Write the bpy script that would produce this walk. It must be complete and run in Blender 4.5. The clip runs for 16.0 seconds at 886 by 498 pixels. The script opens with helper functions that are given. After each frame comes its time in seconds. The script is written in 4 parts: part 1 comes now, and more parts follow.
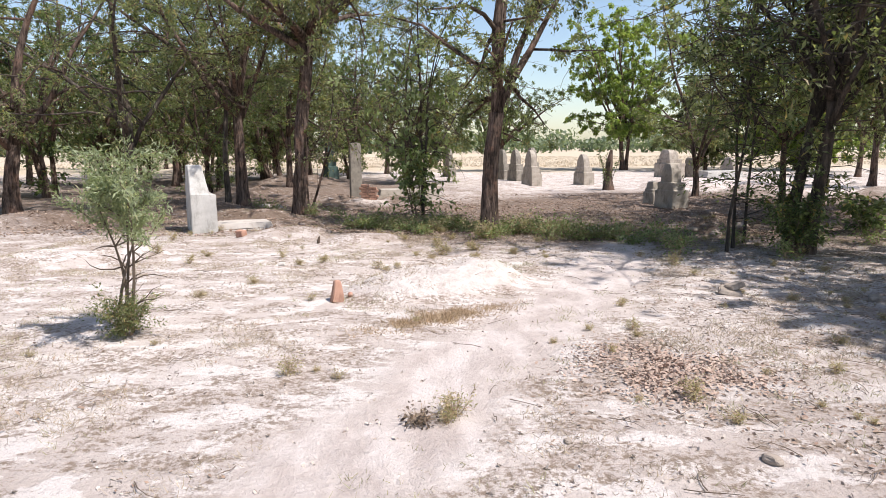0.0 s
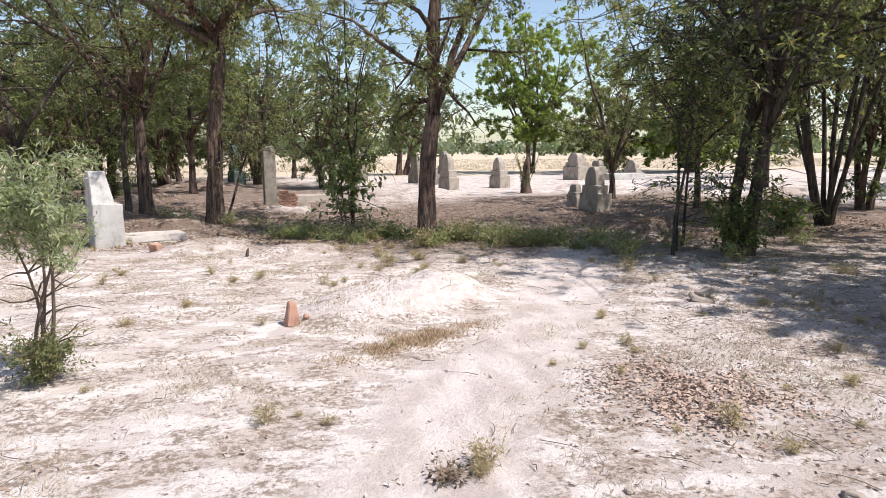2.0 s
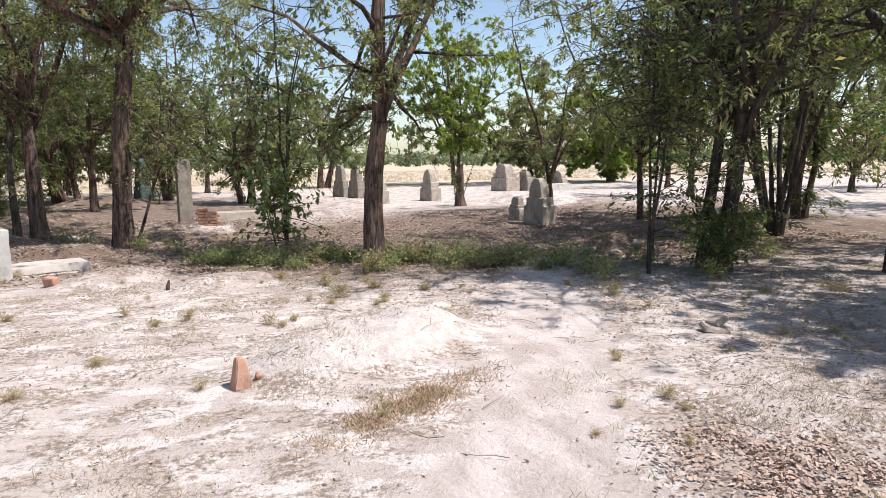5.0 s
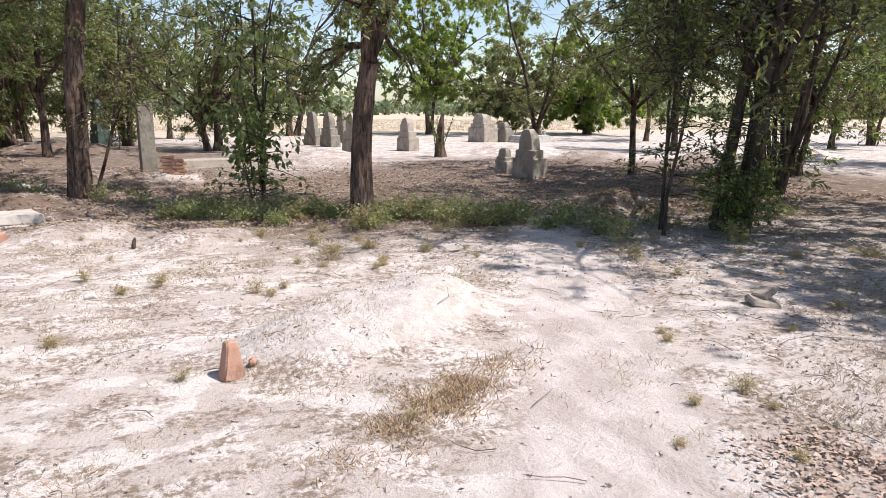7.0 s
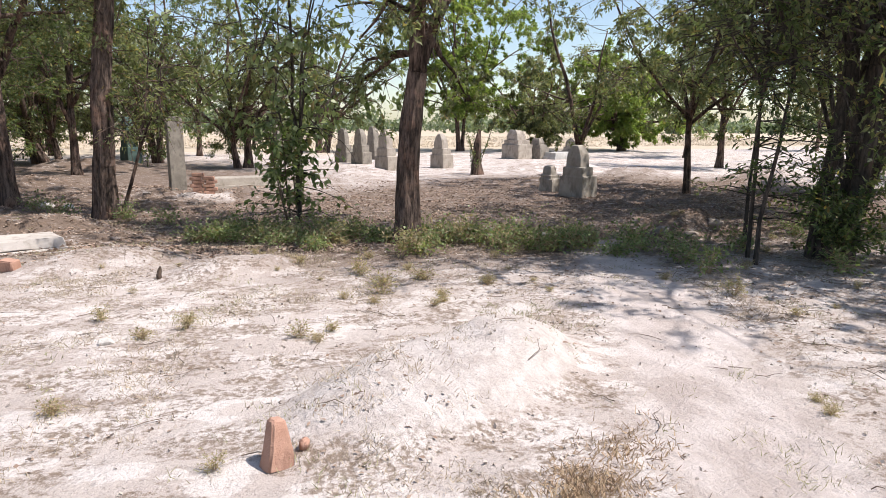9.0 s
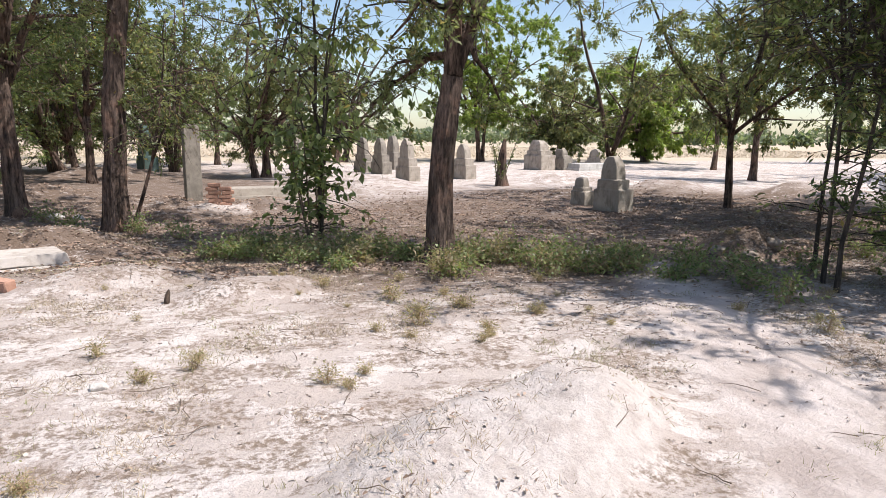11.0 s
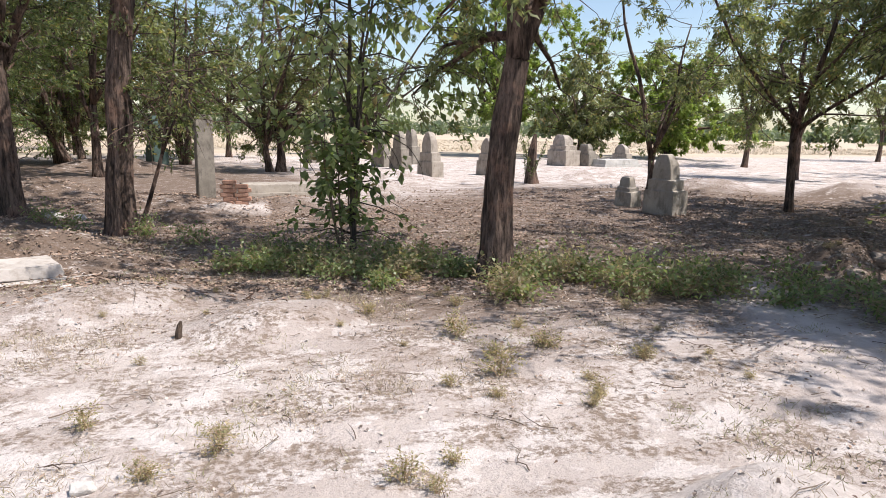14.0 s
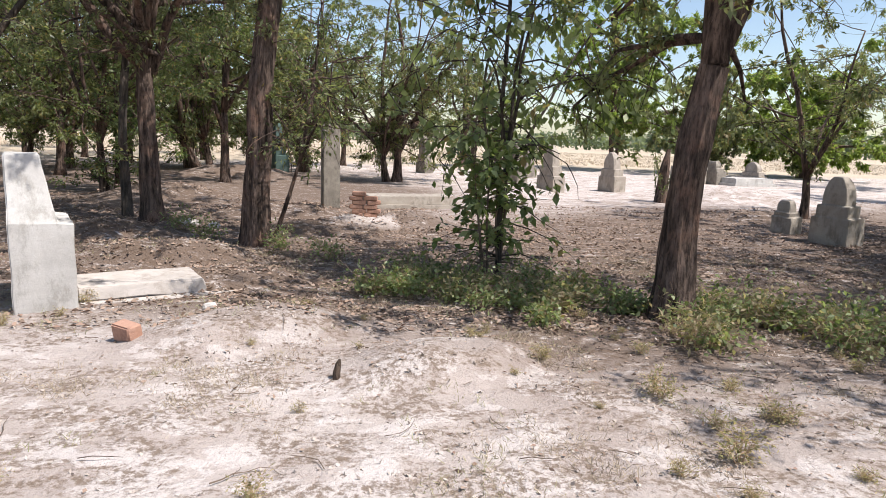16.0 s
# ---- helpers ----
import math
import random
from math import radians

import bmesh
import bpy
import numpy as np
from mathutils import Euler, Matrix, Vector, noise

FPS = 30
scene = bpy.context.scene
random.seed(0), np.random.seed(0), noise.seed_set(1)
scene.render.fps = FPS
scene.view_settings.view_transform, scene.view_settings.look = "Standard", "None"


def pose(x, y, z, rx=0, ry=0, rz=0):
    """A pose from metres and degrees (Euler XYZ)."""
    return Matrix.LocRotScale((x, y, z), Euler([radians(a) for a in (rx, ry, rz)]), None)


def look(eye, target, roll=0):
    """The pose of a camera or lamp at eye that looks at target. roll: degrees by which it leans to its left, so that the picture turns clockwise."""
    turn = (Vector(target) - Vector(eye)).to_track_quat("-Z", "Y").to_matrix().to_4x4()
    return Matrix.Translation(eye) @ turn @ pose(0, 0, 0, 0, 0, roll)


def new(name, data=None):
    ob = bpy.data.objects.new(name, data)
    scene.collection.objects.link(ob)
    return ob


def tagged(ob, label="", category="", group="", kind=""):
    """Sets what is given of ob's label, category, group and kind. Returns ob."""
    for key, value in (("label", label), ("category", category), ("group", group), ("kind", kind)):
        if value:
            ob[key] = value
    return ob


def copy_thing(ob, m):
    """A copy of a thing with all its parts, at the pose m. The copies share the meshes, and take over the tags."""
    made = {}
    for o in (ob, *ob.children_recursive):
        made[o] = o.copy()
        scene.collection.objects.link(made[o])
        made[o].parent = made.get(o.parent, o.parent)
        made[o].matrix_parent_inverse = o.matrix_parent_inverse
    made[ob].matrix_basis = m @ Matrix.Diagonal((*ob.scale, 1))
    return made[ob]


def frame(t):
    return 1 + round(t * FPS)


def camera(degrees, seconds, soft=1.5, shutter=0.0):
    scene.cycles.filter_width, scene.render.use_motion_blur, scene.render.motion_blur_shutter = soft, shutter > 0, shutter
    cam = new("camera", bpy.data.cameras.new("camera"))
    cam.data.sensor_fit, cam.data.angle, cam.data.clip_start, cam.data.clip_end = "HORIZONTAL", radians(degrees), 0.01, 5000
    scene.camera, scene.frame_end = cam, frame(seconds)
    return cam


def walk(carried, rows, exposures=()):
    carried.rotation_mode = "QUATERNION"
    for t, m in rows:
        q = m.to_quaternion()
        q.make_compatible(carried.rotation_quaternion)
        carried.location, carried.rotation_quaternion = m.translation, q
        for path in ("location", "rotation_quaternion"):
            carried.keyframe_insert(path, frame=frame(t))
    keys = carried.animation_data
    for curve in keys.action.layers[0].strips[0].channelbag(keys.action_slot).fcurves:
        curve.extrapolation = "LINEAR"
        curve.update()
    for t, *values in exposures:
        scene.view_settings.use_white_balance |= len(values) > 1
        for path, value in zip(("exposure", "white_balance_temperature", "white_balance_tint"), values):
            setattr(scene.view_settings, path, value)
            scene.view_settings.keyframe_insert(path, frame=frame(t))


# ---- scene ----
cam = camera(68.7, 16.0, 0.75)
METRES, EYE, TILT, LEAN, TURN = 7.3, 1.5, 0.0, 0.0, 0.0
ROWS = [
    (0.0, 0.0, 0.0, 0.0, -0.05, -8.88, 0.29),
    (0.5, -0.0208, 0.0149, -0.0008, -3.89, -9.87, -1.79),
    (1.0, -0.0511, 0.032, 0.0024, -9.2, -9.82, 1.51),
    (1.5, -0.0701, 0.0532, -0.0009, -9.12, -11.34, 0.29),
    (2.0, -0.0824, 0.0866, 0.0009, -8.79, -8.63, 0.34),
    (2.5, -0.0992, 0.1153, 0.0, -10.5, -10.07, -1.59),
    (3.0, -0.1169, 0.1427, 0.0056, -16.22, -10.79, -0.53),
    (3.5, -0.1233, 0.1731, 0.0047, -15.15, -11.52, 0.99),
    (4.0, -0.1149, 0.2017, 0.006, -14.81, -7.54, 0.79),
    (6.5, -0.1526, 0.3429, -0.003, -18.4, -10.22, 0.79),
    (7.0, -0.15, 0.3775, -0.0022, -18.99, -12.05, -0.42),
    (7.5, -0.1566, 0.4075, -0.0008, -23.44, -9.2, 0.25),
    (8.0, -0.164, 0.434, -0.0068, -21.57, -12.74, -0.35),
    (8.5, -0.1602, 0.4748, -0.0085, -18.18, -11.43, 0.02),
    (11.0, -0.1631, 0.6233, -0.0111, -15.45, -9.74, -0.56),
    (11.5, -0.1593, 0.646, -0.0118, -17.51, -12.09, -1.96),
    (12.0, -0.1697, 0.6788, -0.0092, -21.25, -10.5, -1.88),
    (12.5, -0.1826, 0.7061, -0.0104, -15.82, -13.03, -0.42),
    (13.0, -0.1795, 0.7439, -0.0054, -12.52, -8.9, 2.47),
    (13.5, -0.1791, 0.7709, -0.0088, -10.83, -10.85, 0.45),
    (14.0, -0.1881, 0.7982, -0.0094, -14.67, -10.35, -1.05),
    (14.5, -0.2101, 0.8305, -0.0092, -16.09, -11.15, -0.53),
    (15.0, -0.2249, 0.8573, -0.0097, -10.6, -11.81, 1.03),
    (15.5, -0.2355, 0.8887, -0.008, -7.8, -8.03, 0.72),
    (16.0, -0.2506, 0.9139, -0.0081, -5.9, -9.63, -2.12),
]
walk(cam, [(t, pose(0, 0, EYE, TILT, LEAN, TURN) @ pose(METRES * x, METRES * y, METRES * z, 90 + pitch, roll, yaw)) for t, x, y, z, yaw, pitch, roll in ROWS], [(0.0, 0.42, 6650, 12), (16.0, 0.42, 6650, 12)])

# ---- light ----
SUN = Vector((0.88, -0.47, 0.0)).normalized() * math.cos(radians(60)) + Vector((0, 0, math.sin(radians(60))))
world = bpy.data.worlds.new("sky")
scene.world = world
world.use_nodes = True
wn = world.node_tree
sky = wn.nodes.new("ShaderNodeTexSky")
sky.sky_type, sky.sun_disc = "NISHITA", False
sky.sun_elevation, sky.sun_rotation = radians(60), math.atan2(SUN.x, SUN.y)
sky.dust_density, sky.air_density, sky.ozone_density = 0.8, 1.0, 0.8
wn.nodes["Background"].inputs["Strength"].default_value = 0.132
wn.links.new(sky.outputs[0], wn.nodes["Background"].inputs[0])
sun = new("sun", bpy.data.lights.new("sun", "SUN"))
sun.data.energy, sun.data.angle, sun.data.color = 5.0, radians(0.53), (1.0, 0.975, 0.945)
sun.matrix_world = look(SUN * 60, (0, 0, 0))


# ---- materials ----
class Mat:
    def __init__(self, name, rough=0.9):
        self.m = bpy.data.materials.new(name)
        self.m.use_nodes = True
        self.t = self.m.node_tree
        self.b = self.t.nodes["Principled BSDF"]
        self.b.inputs["Roughness"].default_value = rough
        self.b.inputs["Specular IOR Level"].default_value = 0.25
        self.co = self.n("ShaderNodeTexCoord").outputs["Object"]

    def n(self, kind):
        return self.t.nodes.new(kind)

    def link(self, a, b):
        self.t.links.new(a, b)

    def noise(self, scale, detail=6.0, rough=0.6, stretch=None):
        x = self.n("ShaderNodeTexNoise")
        x.inputs["Scale"].default_value, x.inputs["Detail"].default_value, x.inputs["Roughness"].default_value = scale, detail, rough
        if stretch:
            mp = self.n("ShaderNodeMapping")
            mp.inputs["Scale"].default_value = stretch
            self.link(self.co, mp.inputs[0])
            self.link(mp.outputs[0], x.inputs[0])
        else:
            self.link(self.co, x.inputs[0])
        return x.outputs[0]

    def ramp(self, fac, *stops):
        r = self.n("ShaderNodeValToRGB")
        e = r.color_ramp.elements
        while len(e) < len(stops):
            e.new(0.5)
        for el, (p, c) in zip(e, stops):
            el.position = p
            el.color = (*c, 1) if isinstance(c, tuple) else (c, c, c, 1)
        self.link(fac, r.inputs[0])
        return r.outputs[0]

    def mix(self, fac, a, b, mode="MIX"):
        x = self.n("ShaderNodeMix")
        x.data_type, x.blend_type = "RGBA", mode
        for v, i in ((fac, 0), (a, 6), (b, 7)):
            if isinstance(v, (int, float)):
                x.inputs[i].default_value = v
            elif isinstance(v, tuple):
                x.inputs[i].default_value = (*v, 1)
            else:
                self.link(v, x.inputs[i])
        return x.outputs[2]

    def math(self, op, a, b):
        x = self.n("ShaderNodeMath")
        x.operation, x.use_clamp = op, True
        for v, i in ((a, 0), (b, 1)):
            if isinstance(v, (int, float)):
                x.inputs[i].default_value = v
            else:
                self.link(v, x.inputs[i])
        return x.outputs[0]

    def attr(self, name):
        x = self.n("ShaderNodeAttribute")
        x.attribute_name = name
        return x.outputs["Fac"]

    def done(self, colour, bump=None, dist=0.02, strength=0.6):
        self.link(colour, self.b.inputs["Base Color"])
        if bump is not None:
            x = self.n("ShaderNodeBump")
            x.inputs["Distance"].default_value, x.inputs["Strength"].default_value = dist, strength
            self.link(bump, x.inputs["Height"])
            self.link(x.outputs[0], self.b.inputs["Normal"])
        return self.m


def soil_material():
    m = Mat("dry_soil", 0.95)
    big, mid, fine = m.noise(0.55, 5), m.noise(2.3, 8, 0.62, (1, 1.35, 1)), m.noise(24, 6, 0.72)
    c = m.mix(m.ramp(big, (0.36, 0.0), (0.62, 1.0)), (0.47, 0.395, 0.355), (0.58, 0.505, 0.465))
    crust = m.ramp(mid, (0.505, 0.0), (0.53, 1.0))
    c = m.mix(m.math("MULTIPLY", crust, 0.85), c, (0.68, 0.61, 0.575))
    dirt = m.math("MULTIPLY", m.ramp(m.noise(1.5, 10, 0.78, (1, 1.9, 1)), (0.47, 0.0), (0.53, 1.0)), m.ramp(fine, (0.44, 1.0), (0.56, 0.05)))
    keep = m.math("SUBTRACT", 1.0, m.math("MAXIMUM", m.attr("worn"), m.attr("dug")))
    c = m.mix(m.math("MULTIPLY", m.math("MULTIPLY", dirt, keep), 0.9), c, (0.22, 0.16, 0.115))
    # brown of the leaf litter, deepened to stand in for tree shade
    litter = m.math("MULTIPLY", m.attr("litter"), m.ramp(m.noise(5, 8, 0.75, (1, 2.0, 1)), (0.33, 0.0), (0.47, 1.0)))
    c = m.mix(m.math("MULTIPLY", litter, 0.92), c, (0.14, 0.095, 0.068))
    c = m.mix(m.ramp(m.noise(75, 4, 0.7), (0.32, 0.5), (0.44, 0.0)), c, (0.2, 0.155, 0.125))
    c = m.mix(m.math("MULTIPLY", m.attr("worn"), 0.9), c, m.mix(m.ramp(m.noise(2.4, 8, 0.65, (1.5, 0.7, 1)), (0.4, 0.0), (0.6, 1.0)), (0.45, 0.375, 0.34), (0.63, 0.55, 0.515)))
    pale = m.mix(m.ramp(m.noise(9, 8, 0.7), (0.38, 0.0), (0.55, 1.0)), (0.44, 0.375, 0.34), (0.6, 0.535, 0.5))
    c = m.mix(m.math("MULTIPLY", m.attr("dug"), 0.85), c, pale)
    straw = m.mix(m.noise(0.25, 6), (0.44, 0.355, 0.255), (0.55, 0.455, 0.345))
    c = m.mix(m.attr("straw"), c, straw)
    h = m.math("ADD", m.math("MULTIPLY", fine, 0.4), m.math("MULTIPLY", mid, 0.6))
    return m.done(c, h, 0.075, 1.0)


def bark_material(name, dark, light, red):
    m = Mat(name, 0.95)
    ridge = m.noise(16, 7, 0.65, (1, 1, 0.16))
    c = m.mix(m.ramp(ridge, (0.38, 0.0), (0.62, 1.0)), dark, light)
    c = m.mix(m.math("MULTIPLY", m.ramp(m.noise(3, 5), (0.5, 0.0), (0.66, 1.0)), 0.6), c, red)
    crack = m.noise(42, 6, 0.7, (1, 1, 0.2))
    c = m.mix(m.ramp(crack, (0.36, 0.75), (0.5, 0.0)), c, dark)
    return m.done(c, m.math("ADD", m.math("MULTIPLY", ridge, 0.6), m.math("MULTIPLY", crack, 0.4)), 0.08, 1.0)


def leaf_material(name, dark, light, dry, dry_part=0.05, glow=0.5):
    m = Mat(name, 0.42)
    m.b.inputs["Specular IOR Level"].default_value = 0.4
    g = m.n("ShaderNodeNewGeometry")
    r = g.outputs["Random Per Island"]
    c = m.mix(m.ramp(r, (0.25, 0.0), (0.85, 1.0)), dark, light)
    c = m.mix(m.ramp(m.noise(0.9, 3), (0.4, 0.0), (0.62, 0.55)), c, light)
    c = m.mix(m.ramp(r, (1 - dry_part - 0.01, 0.0), (1 - dry_part, 1.0)), c, dry)
    m.done(c)
    tr = m.n("ShaderNodeBsdfTranslucent")
    m.link(m.mix(1.0, c, (1.25, 1.3, 0.7), "MULTIPLY"), tr.inputs[0])
    mx = m.n("ShaderNodeMixShader")
    mx.inputs[0].default_value = glow
    m.link(m.b.outputs[0], mx.inputs[1])
    m.link(tr.outputs[0], mx.inputs[2])
    m.link(mx.outputs[0], m.t.nodes["Material Output"].inputs[0])
    return m.m


def plaster_material(name, a, b, stain, bumpy=0.4):
    m = Mat(name, 0.9)
    c = m.mix(m.ramp(m.noise(3.5, 7, 0.65), (0.35, 0.0), (0.65, 1.0)), a, b)
    c = m.mix(m.math("MULTIPLY", m.ramp(m.noise(6, 8, 0.75, (1, 1, 0.5)), (0.5, 0.0), (0.62, 1.0)), 0.7), c, stain)
    return m.done(c, m.noise(28, 7, 0.7), 0.012, bumpy)


def random_material(name, *cols, rough=0.9):
    m = Mat(name, rough)
    g = m.n("ShaderNodeNewGeometry")
    return m.done(m.mix(m.noise(30, 3), m.ramp(g.outputs["Random Per Island"], *[(i / max(1, len(cols) - 1), c) for i, c in enumerate(cols)]), cols[0]))


SOIL = soil_material()
BARK = bark_material("rough_brown_bark", (0.03, 0.021, 0.017), (0.21, 0.15, 0.12), (0.3, 0.175, 0.125))
BARK_GREY = bark_material("grey_brown_bark", (0.04, 0.033, 0.028), (0.14, 0.115, 0.095), (0.17, 0.12, 0.09))
LEAF_GREY = leaf_material("grey_green_leaflets", (0.08, 0.105, 0.045), (0.28, 0.3, 0.16), (0.34, 0.27, 0.13), 0.08)
LEAF_DARK = leaf_material("dark_green_leaves", (0.045, 0.075, 0.03), (0.19, 0.23, 0.1), (0.28, 0.22, 0.09))
LEAF_BRIGHT = leaf_material("bright_green_leaves", (0.13, 0.19, 0.045), (0.31, 0.39, 0.11), (0.3, 0.27, 0.1))
LEAF_WEED = leaf_material("dusty_weed_leaves", (0.25, 0.235, 0.125), (0.43, 0.4, 0.26), (0.48, 0.39, 0.27), 0.45)
LEAF_SHRUB = leaf_material("mid_green_leaves", (0.11, 0.155, 0.055), (0.34, 0.39, 0.2), (0.3, 0.24, 0.12), 0.06)
LEAF_SAPLING = leaf_material("pale_feathery_leaflets", (0.19, 0.225, 0.14), (0.36, 0.4, 0.27), (0.38, 0.37, 0.24))
# far leaves: the distance haze is mixed into this paler, flatter green
LEAF_FAR = leaf_material("haze_paled_green_leaves", (0.13, 0.17, 0.12), (0.21, 0.25, 0.17), (0.25, 0.25, 0.17))
PLASTER = plaster_material("weathered_cement_plaster", (0.43, 0.41, 0.385), (0.55, 0.53, 0.5), (0.3, 0.28, 0.25))
DUSTY = plaster_material("dusty_cement", (0.44, 0.395, 0.355), (0.54, 0.49, 0.45), (0.31, 0.26, 0.22), 0.6)
STONE = plaster_material("old_tan_cement", (0.32, 0.275, 0.23), (0.43, 0.38, 0.325), (0.2, 0.17, 0.14), 0.6)
# darker copy of the tan cement, with tree shade put into its colour
STONE_SHADE_DARK = plaster_material("old_shade_darkened_cement", (0.21, 0.185, 0.155), (0.32, 0.285, 0.24), (0.12, 0.105, 0.09), 0.6)
CLAY = plaster_material("red_fired_clay", (0.4, 0.22, 0.155), (0.5, 0.31, 0.235), (0.27, 0.145, 0.105), 0.8)
# teal paint, dulled and darkened in colour for the woodland shade
TEAL = plaster_material("shade_darkened_teal_paint", (0.06, 0.1, 0.09), (0.09, 0.13, 0.115), (0.05, 0.055, 0.05))
ROCK = plaster_material("brown_field_stone", (0.27, 0.22, 0.18), (0.4, 0.34, 0.29), (0.16, 0.13, 0.11), 0.8)
PALE_ROCK = plaster_material("pale_field_stone", (0.5, 0.46, 0.42), (0.62, 0.58, 0.54), (0.36, 0.32, 0.28), 0.6)
WOOD = bark_material("weathered_wood", (0.05, 0.036, 0.028), (0.17, 0.12, 0.09), (0.11, 0.07, 0.05))
TWIG = random_material("dry_twigs", (0.11, 0.08, 0.06), (0.24, 0.185, 0.14))
LITTER = random_material("dead_leaves", (0.31, 0.22, 0.165), (0.2, 0.135, 0.1), (0.45, 0.36, 0.29), (0.27, 0.165, 0.125))
DRIFT = random_material("faded_dead_leaves", (0.42, 0.31, 0.25), (0.31, 0.22, 0.175), (0.52, 0.42, 0.35), (0.38, 0.25, 0.2))
STRAW = random_material("dry_grass", (0.41, 0.34, 0.24), (0.31, 0.235, 0.16), (0.49, 0.42, 0.32))
GREENISH = random_material("half_dry_grass", (0.3, 0.29, 0.15), (0.42, 0.35, 0.21), (0.22, 0.25, 0.11))
CREEPER = random_material("dry_creeper_stems", (0.36, 0.24, 0.15), (0.5, 0.39, 0.26), (0.4, 0.32, 0.19))
CRUMB = random_material("soil_crumb", (0.5, 0.43, 0.375), (0.36, 0.29, 0.24), (0.6, 0.53, 0.48))
CROP = random_material("ripe_stubble", (0.56, 0.47, 0.36), (0.5, 0.41, 0.3), (0.62, 0.53, 0.42))


# ---- mesh helpers ----
def mesh_from(name, verts, faces, material, smooth=False):
    me = bpy.data.meshes.new(name)
    me.from_pydata([tuple(v) for v in verts], [], faces)
    me.materials.append(material)
    if smooth:
        me.polygons.foreach_set("use_smooth", [True] * len(me.polygons))
    me.update()
    return me


def quads(name, v, material):
    """One mesh of loose quads: v has the shape (n, 4, 3)."""
    n = len(v)
    me = bpy.data.meshes.new(name)
    me.vertices.add(4 * n)
    me.loops.add(4 * n)
    me.polygons.add(n)
    me.vertices.foreach_set("co", np.ascontiguousarray(v, dtype=np.float32).ravel())
    me.loops.foreach_set("vertex_index", np.arange(4 * n, dtype=np.int32))
    me.polygons.foreach_set("loop_start", np.arange(0, 4 * n, 4, dtype=np.int32))
    me.polygons.foreach_set("loop_total", np.full(n, 4, dtype=np.int32))
    me.materials.append(material)
    me.update()
    me.validate()
    return me


def child(name, me, parent, label=""):
    ob = new(name, me)
    ob.parent = parent
    return tagged(ob, label)


def empty(name, x, y, z=0.0, rz=0.0):
    ob = new(name)
    ob.matrix_basis = pose(x, y, z, 0, 0, rz)
    return ob


def part(name, bm, material, parent, label=""):
    me = bpy.data.meshes.new(name)
    bm.to_mesh(me)
    bm.free()
    me.materials.append(material)
    return child(name, me, parent, label)


def unit(v):
    return v / np.maximum(np.linalg.norm(v, axis=-1, keepdims=True), 1e-6)


def leaves(rng, base, along, length, width, droop=0.35, wild=0.9):
    """Pointed leaves that grow from the points base, roughly along the given ways."""
    n = len(base)
    d = unit(along + rng.normal(0, wild, (n, 3)) - np.array((0, 0, droop)))
    s = unit(np.cross(d, rng.normal(0, 0.6, (n, 3)) + np.array((0, 0, 1.0))))
    ln = length * rng.uniform(0.6, 1.3, (n, 1))
    w = width * rng.uniform(0.6, 1.2, (n, 1))
    bend = np.cross(s, d) * ln * 0.12
    return np.stack((base, base + d * ln * 0.5 + s * w * 0.5 + bend, base + d * ln, base + d * ln * 0.5 - s * w * 0.5 + bend), axis=1)


def tube(pts, radii, sides, V, F, rough=0.0, seed=0.0):
    """A tapered tube along pts, added to the lists V and F."""
    start = len(V)
    for i, p in enumerate(pts):
        a, b = pts[max(0, i - 1)], pts[min(len(pts) - 1, i + 1)]
        way = (b - a).normalized()
        u = way.orthogonal().normalized() if abs(way.x) > 0.9 else way.cross(Vector((1, 0, 0))).normalized()
        w = way.cross(u)
        for k in range(sides):
            t = 2 * math.pi * k / sides
            r = radii[i]
            if rough:
                r *= 1 + rough * (noise.noise((math.cos(t) * 2.2 + seed, math.sin(t) * 2.2, p.z * 0.9)) + 0.8 * noise.noise((math.cos(t) * 6.5 + seed, math.sin(t) * 6.5, p.z * 2.2)))
            V.append(p + (u * math.cos(t) + w * math.sin(t)) * r)
    for i in range(len(pts) - 1):
        for k in range(sides):
            a, b = start + i * sides + k, start + i * sides + (k + 1) % sides
            F.append((a, b, b + sides, a + sides))
    F.append(tuple(range(start + sides - 1, start - 1, -1)))
    F.append(tuple(start + (len(pts) - 1) * sides + k for k in range(sides)))


def bent(rnd, a, way, length, steps, curl, rise):
    """A wandering line of points from a."""
    pts, d = [a.copy()], way.normalized()
    for _ in range(steps):
        d = (d + Vector((rnd.gauss(0, curl), rnd.gauss(0, curl), rnd.gauss(0, curl) + rise))).normalized()
        pts.append(pts[-1] + d * length / steps)
    return pts


